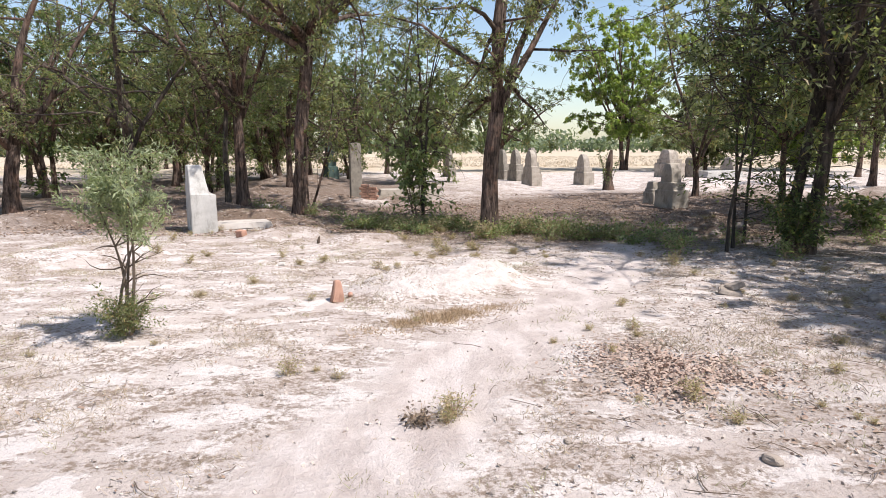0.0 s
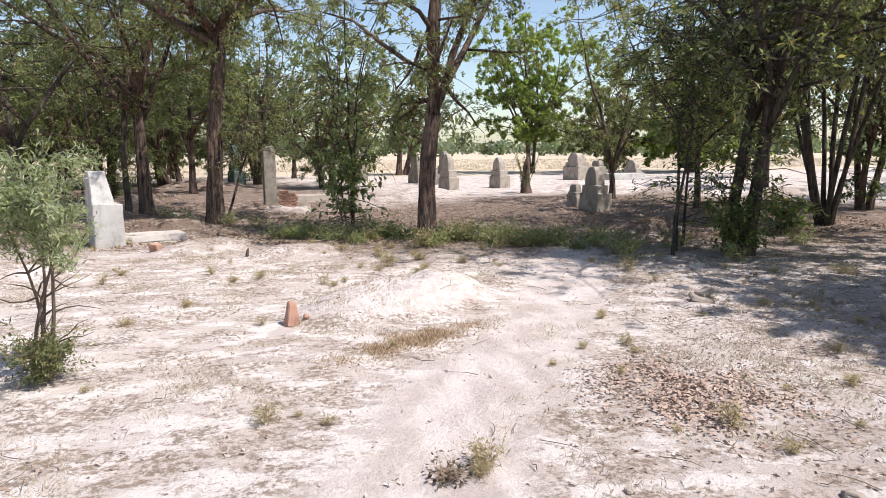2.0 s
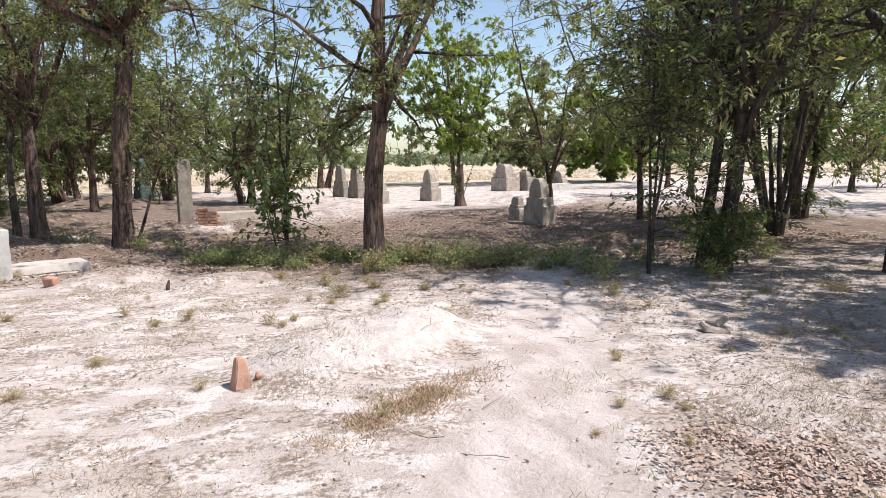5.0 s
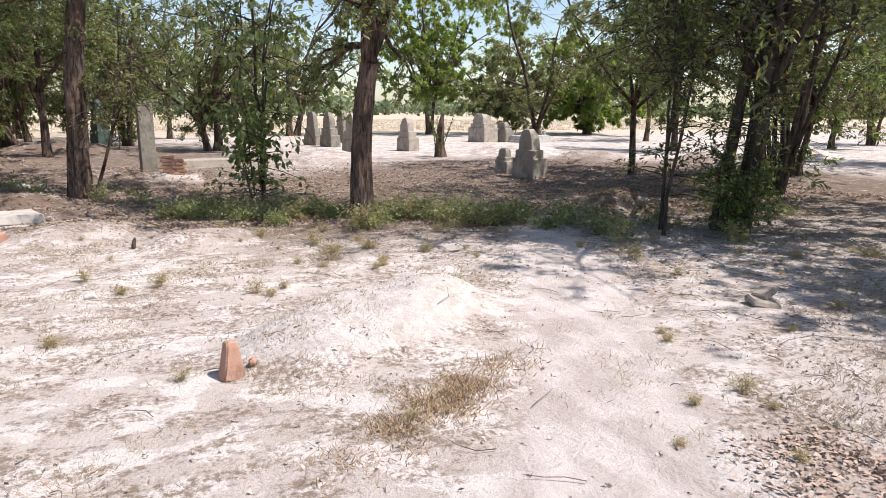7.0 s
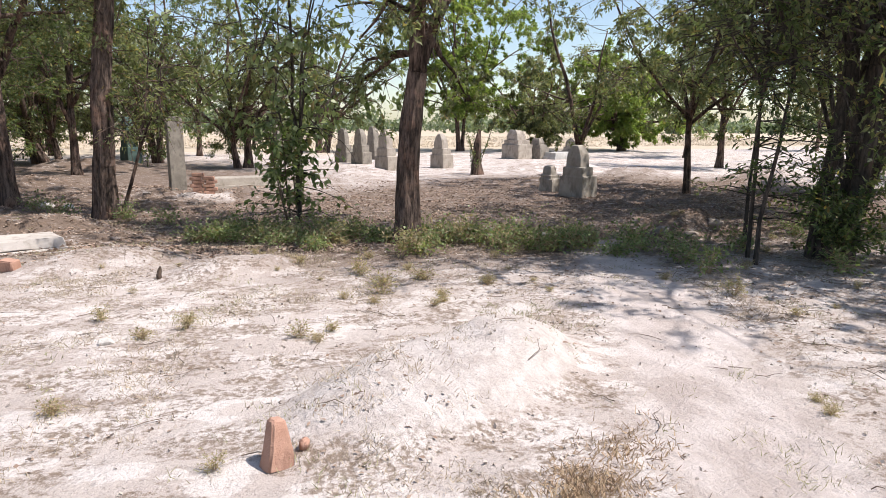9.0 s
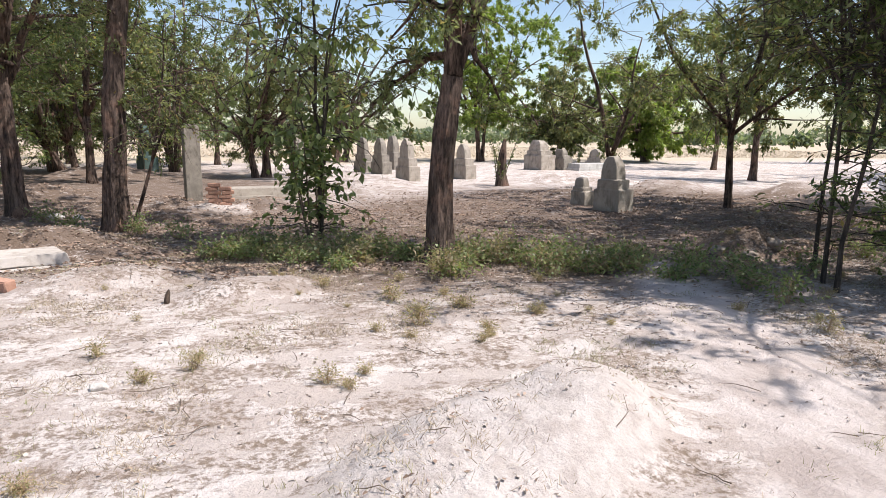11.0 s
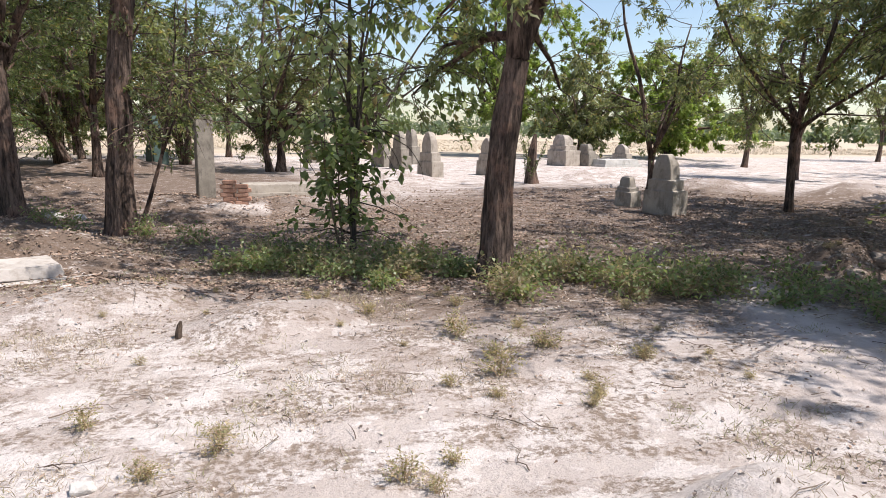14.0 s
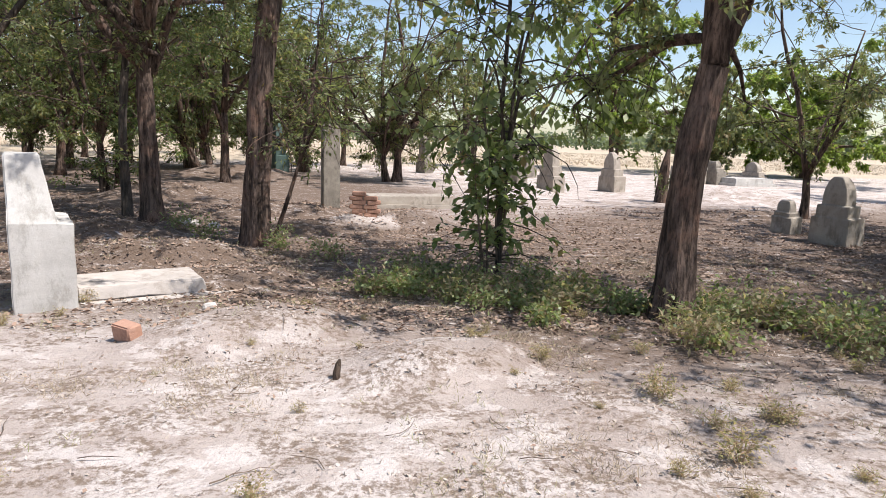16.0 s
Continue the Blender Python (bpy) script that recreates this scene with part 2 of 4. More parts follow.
# ---- ground ----
MOUNDS = [  # x, y, half length, half width, height, turn of the long axis
    (-0.05, 7.25, 1.1, 0.55, 0.23, 28), (0.5, 7.6, 0.45, 0.38, 0.09, 28), (-1.35, 10.85, 0.75, 0.42, 0.14, 25), (-2.75, 11.55, 0.85, 0.45, 0.15, 25),
    (-3.3, 13.4, 1.0, 0.5, 0.12, 20), (5.0, 12.0, 0.6, 0.42, 0.2, 10), (-2.75, 17.0, 0.7, 0.45, 0.16, 20), (-1.1, 18.3, 0.8, 0.55, 0.22, 25),
    (-5.8, 16.0, 1.1, 0.5, 0.22, 20), (-6.5, 30, 2.0, 0.8, 0.35, 5), (2.2, 24.6, 1.4, 0.8, 0.25, 20),
    (10.5, 21.5, 1.5, 0.7, 0.3, 10), (9.3, 25.0, 2.2, 0.9, 0.35, 10), (13.5, 19.5, 1.6, 0.8, 0.4, 10), (18, 21, 2.5, 1.0, 0.5, 10), (-5.3, 9.3, 1.3, 0.7, 0.15, 20),
    (8.2, 15.0, 1.0, 0.5, 0.1, 10), (6.6, 20.2, 1.0, 0.5, 0.2, 20), (-8.5, 13.5, 1.3, 0.6, 0.25, 15), (-4.3, 14.4, 1.1, 0.5, 0.25, 15), (-1.95, 17.4, 0.6, 0.5, 0.2, 0), (-3.5, 18.8, 1.2, 0.6, 0.25, 10), (-6.5, 21.5, 1.5, 0.7, 0.3, 10), (0.8, 21.8, 1.3, 0.6, 0.22, 10), (5.2, 11.9, 0.7, 0.45, 0.15, 15), (7.3, 14.0, 0.8, 0.45, 0.1, 12),
]
TRACK = [(-2.2, -1.0), (-0.9, 2.0), (0.1, 4.4), (1.35, 6.6), (2.1, 8.2), (2.75, 9.8), (3.3, 11.5)]


def soft_step(a, b, v):
    t = np.clip((v - a) / (b - a), 0, 1)
    return t * t * (3 - 2 * t)


def lie(x, y):
    """Height of the ground at x, y."""
    z = -0.06 + 0.03 * noise.noise((x * 0.5, y * 0.5, 3.1)) + 0.018 * noise.noise((x * 1.7, y * 1.7, 0.4)) + 0.012 * noise.noise((x * 4.3, y * 4.3, 8.0)) + 0.006 * noise.noise((x * 9, y * 9, 2.0))
    for mx, my, a, b, h, turn in MOUNDS:
        if abs(x - mx) + abs(y - my) < 6:
            c, s = math.cos(radians(turn)), math.sin(radians(turn))
            u, v = ((x - mx) * c + (y - my) * s) / a, ((y - my) * c - (x - mx) * s) / b
            q = u * u + v * v
            if q < 3:
                z += h * math.exp(-1.5 * q * q) * (1 + 0.16 * noise.noise((x * 3, y * 3, 1.0)))
    z -= 0.1 * math.exp(-((y - 13.2 + 0.25 * x) / 0.9) ** 2) * math.exp(-((x - 1) / 4.5) ** 2)
    return z


def from_track(x, y):
    best = 99.0
    for (ax, ay), (bx, by) in zip(TRACK, TRACK[1:]):
        dx, dy = bx - ax, by - ay
        t = min(1, max(0, ((x - ax) * dx + (y - ay) * dy) / (dx * dx + dy * dy)))
        best = min(best, math.hypot(x - ax - t * dx, y - ay - t * dy))
    return best


PALE_MOUNDS = [(-0.05, 7.25, 1.1, 0.55, 28), (0.5, 7.6, 0.5, 0.42, 28), (-1.95, 17.4, 0.6, 0.5, 0)]


def dug(x, y):
    """Share of freshly dug pale earth, on the newer mounds."""
    most = 0.0
    for mx, my, a, b, turn in PALE_MOUNDS:
        if abs(x - mx) + abs(y - my) < 3:
            c, k = math.cos(radians(turn)), math.sin(radians(turn))
            u, v = ((x - mx) * c + (y - my) * k) / a, ((y - my) * c - (x - mx) * k) / b
            q = math.sqrt(u * u + v * v) + 0.14 * noise.noise((x * 4, y * 4, 7.0))
            most = max(most, 1 - float(soft_step(0.88, 1.04, q)))
    return most


LITTER_AND_SHADE = [  # x, y, radius of leaf litter under the trees and beside the track; it also darkens the soil for tree shade
    (1.55, 4.3, 0.75), (4.6, 5.2, 1.8), (5.2, 9.5, 2.6), (2.6, 12.3, 2.6), (6.2, 15.0, 3.6), (3.6, 15.5, 2.2), (7.5, 17.5, 2.6), (10.5, 14.5, 2.5), (-4.5, 19.5, 2.6), (-7.5, 15, 2.2), (-2.4, 24.5, 2.0), (-10, 22, 4), (-7, 30, 5), (-14, 30, 7), (-1.2, 14.8, 2.4), (-4.3, 15.5, 2.4), (9, 12.5, 3), (-8, 18, 5),
    (2.5, 3.4, 0.7), (9, 18, 3), (4.0, 18.5, 2.8), (1.2, 15.8, 2.2), (6.5, 12.8, 2.6), (6.2, 21.2, 2.0), (10.5, 17.5, 3.0), (12.0, 14.5, 2.6), (-5.6, 14.2, 1.6), (-6, 24, 6), (0.5, 12.0, 1.6), (-2.6, 13.2, 1.3),
]


def litter_and_shade(x, y):
    return min(1.0, sum(math.exp(-((x - a) ** 2 + (y - b) ** 2) / (r * r)) for a, b, r in LITTER_AND_SHADE))


def build_ground():
    def axis(lo, hi, step):
        a = list(np.arange(lo, hi, step))
        d, up = step, [hi]
        while up[-1] < 2500:
            d *= 1.13
            up.append(up[-1] + d)
        d, dn = step, []
        q = lo
        while q > -2500:
            d *= 1.13
            q -= d
            dn.append(q)
        return dn[::-1] + a + up
    xs, ys = axis(-6.5, 7.5, 0.065), axis(2.0, 14.5, 0.06)
    nx, ny = len(xs), len(ys)
    V, worn, litter, straw, fresh = [], [], [], [], []
    for y in ys:
        for x in xs:
            near = abs(x) < 40 and -10 < y < 60
            V.append((x, y, lie(x, y) if near else -0.06))
            edge = 0.22 * noise.noise((x * 1.4, y * 1.4, 5.0)) + 0.1 * noise.noise((x * 5, y * 5, 2.0))
            worn.append(1 - float(soft_step(0.25, 0.62, from_track(x, y) + edge)) if near else 0.0)
            litter.append(litter_and_shade(x, y) * (0.3 + 0.7 * float(soft_step(9.0, 11.5, y))) if near else 0.0)
            fresh.append(dug(x, y) if near else 0.0)
            straw.append(float(soft_step(40, 44, y + 4 * noise.noise((x * 0.1, 0, 0)) - 0.12 * x)) if y < 60 else 1.0)
    F = [(j * nx + i, j * nx + i + 1, (j + 1) * nx + i + 1, (j + 1) * nx + i) for j in range(ny - 1) for i in range(nx - 1)]
    me = mesh_from("ground", V, F, SOIL, True)
    for name, data in (("worn", worn), ("litter", litter), ("straw", straw), ("dug", fresh)):
        me.attributes.new(name, "FLOAT", "POINT").data.foreach_set("value", data)
    tagged(new("ground", me), "pale dusty bare soil with low grave mounds and a worn footpath", "ground", kind="structure")


build_ground()


# ---- trees ----
def tree(name, label, x, y, height=7.0, r=0.17, fork=2.3, lean=(0.0, 0.0), limbs=5, spread=0.55, twigs=7, per_twig=60, leaf=(0.095, 0.034),
         foliage=LEAF_GREY, bark=BARK, stems=1, fan=0.0, seed=1, sides=14, hang=0.3, low=0, category="tree", group=""):
    rnd, rng = random.Random(seed), np.random.default_rng(seed)
    base = empty(name, x, y, lie(x, y))
    tagged(base, label, category, group)
    ends = []
    for s in range(stems):
        az = 2 * math.pi * (s + rnd.random() * 0.5) / stems
        off = Vector((math.cos(az), math.sin(az), 0)) * (0.0 if stems == 1 else r * 1.3)
        way = Vector((lean[0] + math.cos(az) * fan, lean[1] + math.sin(az) * fan, 1))
        rr = r * (1 if stems == 1 else rnd.uniform(0.7, 1.05))
        steps = 44 if sides > 20 else 16 if sides > 10 else 7
        line = bent(rnd, off + Vector((0, 0, -0.12)), way, fork * rnd.uniform(0.95, 1.05), steps, 0.09 / steps ** 0.5, 0.08 / steps)
        V, F = [], []
        radii = [rr * (1.0 - 0.28 * i / steps) * (1 + 0.45 * math.exp(-i * 3.2 * fork / steps)) for i in range(steps + 1)]
        tube(line, radii, sides, V, F, 0.2 if sides > 10 else 0.08, seed + s * 3.7)
        child("trunk", mesh_from("trunk", V, F, bark, sides <= 10), base)
        top = line[-1]
        for k in range(limbs):
            a = 2 * math.pi * (k + rnd.random() * 0.7) / limbs + seed
            lead = k == 0
            sp = spread * (0.25 if lead else rnd.uniform(0.7, 1.3))
            start = top if k < 3 else line[-1 - rnd.randint(1, max(2, steps // 5))]
            ln = (height - fork) * (1.0 if lead else rnd.uniform(0.65, 0.95))
            limb = bent(rnd, start, Vector((math.cos(a) * sp + lean[0], math.sin(a) * sp + lean[1], 1)), ln, 7, 0.12, 0.02 if lead else -0.01)
            V, F = [], []
            r0 = rr * (0.66 if lead else rnd.uniform(0.38, 0.55))
            tube(limb, [r0 * (1 - 0.85 * i / 7) + 0.006 for i in range(8)], max(6, sides // 2), V, F, 0.08, seed)
            for b in range(8):
                i = rnd.randint(1, 7) if b else 7
                aa = rnd.random() * 2 * math.pi
                br = bent(rnd, limb[i], Vector((math.cos(aa), math.sin(aa), rnd.uniform(-0.2, 0.6))), ln * rnd.uniform(0.28, 0.5), 4, 0.2, -0.05)
                rb = max(0.008, r0 * (1 - 0.85 * i / 7) * 0.55)
                tube(br, [rb * (1 - 0.8 * j / 4) + 0.003 for j in range(5)], 5, V, F)
                for _ in range(twigs):
                    j = rnd.randint(1, 4)
                    tw = bent(rnd, br[j], Vector((rnd.gauss(0, 1), rnd.gauss(0, 1), rnd.gauss(0.0, 0.5))), rnd.uniform(0.45, 0.95), 3, 0.2, -0.16 * hang / 0.3)
                    tube(tw, [0.007, 0.006, 0.004, 0.002], 3, V, F)
                    ends.append(tw)
            tagged(child("limb", mesh_from("limb", V, F, bark, True), base), kind="stuff" if r < 0.03 else "")
        if low:
            V, F = [], []
            for _ in range(low):
                i = rnd.randint(len(line) // 4, len(line) - 1)
                aa = rnd.random() * 2 * math.pi
                tw = bent(rnd, line[i], Vector((math.cos(aa), math.sin(aa), 0.25)), rnd.uniform(0.5, 1.1), 3, 0.2, -0.1)
                tube(tw, [0.01, 0.008, 0.005, 0.002], 3, V, F)
                ends.append(tw)
            tagged(child("side_growth", mesh_from("side_growth", V, F, bark, True), base), kind="stuff")
    pts, way = [], []
    for tw in ends:
        q = np.array([tuple(p) for p in tw])
        if rng.random() < 0.28:
            continue
        t = np.clip(rng.choice(rng.uniform(0.4, 2.95, 2), per_twig) + rng.normal(0, 0.22, per_twig), 0.05, 2.99)
        i = np.minimum(t.astype(int), 2)
        pts.append(q[i] + (q[i + 1] - q[i]) * (t - i)[:, None] + rng.normal(0, 0.05, (per_twig, 3)))
        way.append(unit(q[i + 1] - q[i]))
    lv = leaves(rng, np.concatenate(pts), np.concatenate(way), leaf[0], leaf[1], hang)
    child("crown", quads("crown", lv, foliage), base)
    return base


ACACIA = "thorn tree with rough brown bark and fine grey-green leaflets"
near = dict(per_twig=64, twigs=9, leaf=(0.09, 0.034))
open_crown = dict(per_twig=40, twigs=7, leaf=(0.09, 0.036))
tree("thorn_tree", "leaning thorn tree with deeply furrowed red-brown bark", 0.84, 12.08, 7.4, 0.165, 2.35, (0.11, 0.03), 4, 0.22, seed=3, sides=40, **near)
tree("thorn_tree", "tall straight thorn tree with dark furrowed bark", -3.42, 15.6, 9.5, 0.175, 4.2, (0.06, 0.0), 10, 1.1, seed=5, sides=32, low=24, **near)
tree("thorn_tree", ACACIA, -5.4, 17.6, 8.0, 0.16, 2.9, (-0.03, 0.0), 6, 0.65, seed=7, sides=24, low=6, **open_crown)
tree("slender_tree", "slender thorn tree close beside a thicker trunk", -6.0, 18.2, 6.5, 0.075, 3.0, (-0.07, 0.0), 4, 0.4, seed=8, bark=BARK_GREY, **open_crown)
tree("thorn_tree", "forked thorn tree with reddish trunk and spreading limbs", -10.7, 16.1, 7.2, 0.19, 1.8, (0.02, 0.0), 5, 0.75, seed=11, sides=24, **open_crown)
tree("leafy_tree", "dense leafy tree with several dark trunks in shade", 5.3, 9.55, 7.6, 0.11, 2.4, (0.01, 0.02), 4, 0.45, stems=3, fan=0.07, seed=13, sides=16, low=18, foliage=LEAF_GREY, bark=BARK_GREY, per_twig=17, twigs=7, leaf=(0.11, 0.045))
tree("sapling", "thin upright sapling with sparse drooping leaves", 4.22, 9.52, 4.2, 0.024, 2.2, (0.01, 0), 3, 0.3, seed=15, sides=7, low=16, twigs=3, per_twig=34, foliage=LEAF_DARK, bark=BARK_GREY)
tree("multi_stem_tree", "tree of many slender dark stems fanning from the ground", 9.3, 12.7, 9.0, 0.06, 3.4, (-0.07, 0.02), 3, 0.8, stems=9, fan=0.24, seed=17, sides=9, per_twig=34, twigs=7, bark=BARK_GREY)
tree("thorn_tree", "thorn tree with smooth dark trunk at the shaded edge", 7.3, 8.35, 7.0, 0.16, 2.6, (0.0, 0.0), 5, 0.5, seed=19, sides=24, bark=BARK_GREY, **near)
# out of view: placed to cast the dappled shade on the right foreground
tree("thorn_tree", ACACIA, 6.9, 3.6, 6.5, 0.15, 2.4, (0.0, 0.0), 7, 0.5, seed=23, twigs=10, per_twig=80, leaf=(0.11, 0.045))
# extra saplings, added for the shade their crowns throw on the ground
for sx, sy, tall, sd in ((4.9, 10.5, 4.8, 71), (4.5, 9.95, 4.2, 73)):
    tree("sapling", "thin upright sapling with dusty green leaves, added for shade", sx, sy, tall, 0.024, 2.0, (0.02, 0), 3, 0.3, seed=sd, sides=7, low=10, twigs=3, per_twig=14, foliage=LEAF_GREY, bark=BARK_GREY, group="saplings")
# second unseen tree, added to deepen that shade
tree("thorn_tree", ACACIA, 8.6, 4.8, 6.8, 0.17, 2.4, (0.0, 0.0), 7, 0.5, seed=24, twigs=10, per_twig=70, leaf=(0.12, 0.048))
tree("thorn_tree", "thorn tree forked into two dark limbs low down", -7.9, 16.6, 7.6, 0.14, 1.9, (-0.03, 0.0), 4, 0.5, seed=26, sides=18, bark=BARK_GREY, **open_crown)
tree("young_leafy_tree", "slim young tree with broad pale-lit green leaves", -0.42, 13.75, 5.4, 0.035, 1.5, (0.0, 0.0), 5, 0.32, seed=28, sides=8, twigs=5, per_twig=10, leaf=(0.13, 0.085), foliage=LEAF_SHRUB, bark=BARK_GREY, low=14, hang=0.7)
tree("forked_tree", "young forked tree with thin dark trunk and open crown", 8.75, 16.7, 7.2, 0.085, 1.75, (0.0, 0.0), 5, 0.75, seed=25, twigs=10, per_twig=60, leaf=(0.12, 0.045))
tree("forked_tree", "young tree forked near the ground with a wide crown", 8.0, 20.6, 5.8, 0.1, 1.0, (0.05, 0.0), 4, 0.6, seed=27, foliage=LEAF_GREY, twigs=6, per_twig=45)
tree("leafy_tree", "young roadside tree with narrow bright green crown", 12.4, 44.5, 10.8, 0.16, 2.2, (0.0, 0.0), 7, 0.4, seed=29, foliage=LEAF_BRIGHT, leaf=(0.2, 0.09), twigs=10, per_twig=60, stems=2, fan=0.05)
tree("leafy_tree", "broad low tree with drooping bright green crown", 23.4, 43.0, 8.6, 0.26, 1.5, (0.0, 0.0), 11, 1.25, seed=31, foliage=LEAF_BRIGHT, leaf=(0.26, 0.12), twigs=13, per_twig=62, hang=0.7, low=24)
tree("leafy_tree", "low spreading tree with dusty green drooping crown", 17.2, 43.0, 7.6, 0.2, 1.5, (0.0, 0.0), 8, 0.9, seed=32, foliage=LEAF_GREY, leaf=(0.2, 0.09), twigs=11, per_twig=55, hang=0.6, low=14)
tree("slender_tree", "thin forked shoot leaning out from a trunk's foot", -3.25, 15.68, 3.2, 0.032, 1.3, (0.34, 0.0), 3, 0.35, seed=34, sides=8, twigs=4, per_twig=16, leaf=(0.09, 0.034))
tree("forked_tree", "dark forked tree standing on bare ground", -1.2, 28.8, 7.5, 0.17, 1.1, (-0.02, 0.0), 5, 0.6, stems=2, fan=0.16, seed=33, twigs=8, per_twig=50, leaf=(0.13, 0.05))
tree("leaning_tree", "leaning dark tree at the edge of the field", 3.3, 43.5, 7.5, 0.2, 1.9, (0.18, 0.0), 5, 0.6, stems=2, fan=0.15, seed=35, leaf=(0.12, 0.045), twigs=7, per_twig=60, foliage=LEAF_DARK)
tree("leaning_tree", "low crooked tree with a leaning forked trunk", -8.2, 32.3, 7.0, 0.18, 1.3, (-0.25, 0.0), 5, 0.7, stems=2, fan=0.25, seed=37, twigs=9, per_twig=70)
tree("leafy_tree", "dark leafy tree with foliage down to the ground", -7.9, 22.5, 6.5, 0.1, 1.4, (0, 0), 5, 0.5, stems=2, fan=0.1, seed=39, low=20, foliage=LEAF_DARK, per_twig=50, twigs=8, leaf=(0.09, 0.04))

# woods around: a few kinds, repeated
kinds = [
    tree("woodland_tree", "thorn tree among the woods with grey-green crown", -11.3, 27.5, 8.0, 0.14, 2.2, (0.05, 0), 5, 0.6, seed=41, leaf=(0.15, 0.065), per_twig=40, twigs=9, sides=9, low=8, group="woodland trees"),
    tree("woodland_tree", "dark leafy tree among the woods with several stems", -14.4, 27.9, 7.5, 0.1, 1.7, (0, 0), 4, 0.5, stems=3, fan=0.13, seed=43, leaf=(0.15, 0.07), per_twig=24, twigs=6, sides=8, foliage=LEAF_DARK, low=14, group="woodland trees"),
    tree("woodland_tree", "low-branched green tree among the woods", -15.3, 34.0, 6.5, 0.13, 1.2, (0, 0), 6, 0.8, seed=47, leaf=(0.15, 0.07), per_twig=36, twigs=8, sides=8, low=12, group="woodland trees"),
]
rnd = random.Random(4)
spots = [(-6.2, 26.5), (-4.6, 33.0), (-7.4, 36.5), (-3.4, 40.0), (-13.0, 21.5), (-16.5, 18.5), (-15.7, 39.7), (-9.1, 33.5), (-23.7, 46), (-19, 30), (-21.5, 24), (-18.5, 40), (-12.3, 36), (-27, 36), (-10.5, 41), (-26, 28), (-5.0, 37.5),
         (-31, 44), (-22, 52), (-13, 50), (-6.5, 47), (16.5, 25.0), (19.5, 17.0), (24.5, 24.5), (21, 33), (30, 27), (-34, 33), (-38, 50), (11.8, 9.2), (-14.5, 12.5), (-19, 14), (-17, 23), (-0.5, 52), (37, 40), (12.6, 15.4), (-12.5, 31.0), (-17.5, 35.5), (-24, 33), (-29, 24), (-20.5, 19.5), (-16, 45), (-28, 52)]
for i, (px, py) in enumerate(spots):
    copy_thing(kinds[i % 3], pose(px, py, lie(px, py), 0, 0, rnd.uniform(0, 360)))


# ---- graves ----
def worn_block(rings, seed, amount=0.008):
    """A closed body from rings of corners, cut finely and slightly worn."""
    bm = bmesh.new()
    made = [[bm.verts.new(p) for p in ring] for ring in rings]
    n = len(rings[0])
    for a, b in zip(made, made[1:]):
        for k in range(n):
            bm.faces.new((a[k], a[(k + 1) % n], b[(k + 1) % n], b[k]))
    bm.faces.new(made[0][::-1])
    bm.faces.new(made[-1])
    bmesh.ops.recalc_face_normals(bm, faces=bm.faces)
    bmesh.ops.bevel(bm, geom=[e for e in bm.edges if e.calc_face_angle(0) > 0.5], offset=0.01, segments=2, affect="EDGES")
    bmesh.ops.subdivide_edges(bm, edges=[e for e in bm.edges if e.calc_length() > 0.18], cuts=3, use_grid_fill=True)
    for v in bm.verts:
        v.co += Vector((noise.noise(v.co * 6 + Vector((seed, 0, 0))), noise.noise(v.co * 6 + Vector((0, seed, 5))), noise.noise(v.co * 6 + Vector((9, 0, seed))))) * amount
    for f in bm.faces:
        f.smooth = f.calc_area() < 0.0012
    return bm


def slab_ring(x0, x1, y0, y1, z):
    return [(x0, y0, z), (x1, y0, z), (x1, y1, z), (x0, y1, z)]


def headstone(label, x, y, breadth, thick, low, high, material, turn=27, seed=1, blunt=0.3, rag=0.008):
    """A block with a pointed upright on it, set back to leave a ledge; x, y is the corner next to the viewer's side."""
    base = empty("headstone", x, y, lie(x, y) - 0.05, turn)
    tagged(base, label, "headstone", "headstones")
    mid = low + (high - low) * 0.3

    def ring(z, tk, share):
        half, back = breadth / 2 * share, thick * (1 - tk) * 0.3
        return slab_ring(back, back + thick * tk, breadth / 2 - half, breadth / 2 + half, z)

    rings = [ring(0, 1.0, 1.0), ring(low, 0.98, 0.98), ring(low + 0.006, 0.78, 0.82), ring(mid, 0.76, 0.8), ring(mid + 0.006, 0.58, 0.62)]
    for u in (0.35, 0.6, 0.78, 0.9, 0.97, 1.0):
        rings.append(ring(mid + (high - mid) * u, 0.58 * (1 - 0.4 * u ** 3.5), 0.62 * (1 - (1 - blunt) * u ** 3.5)))
    part("stone", worn_block(rings, seed, rag), material, base)
    return base


# whitewashed tomb with a stepped headstone and a low slab
TX, TY = -4.67, 12.0
tomb = empty("stepped_tomb", TX, TY, lie(TX, TY) - 0.05, 27)
tagged(tomb, "grey-white plastered tomb with stepped headstone on bare soil", "tomb")
part("headstone", worn_block([slab_ring(0, 0.46, 0, 0.82, 0), slab_ring(0, 0.455, 0, 0.82, 0.77), slab_ring(0, 0.345, 0.0, 0.82, 0.776), slab_ring(0, 0.325, 0.06, 0.76, 0.9), slab_ring(0.0, 0.25, 0.2, 0.62, 1.32)], 2, 0.01), PLASTER, tomb)
part("plinth", worn_block([slab_ring(0.465, 1.85, 0.0, 0.95, -0.02), slab_ring(0.465, 1.8, 0.03, 0.92, 0.07)], 3, 0.012), DUSTY, tomb, "cracked cement plinth")
part("slab", worn_block([slab_ring(0.465, 1.55, 0.12, 0.8, 0.074), slab_ring(0.465, 1.5, 0.15, 0.78, 0.19)], 8, 0.02), DUSTY, tomb, "low cement slab")

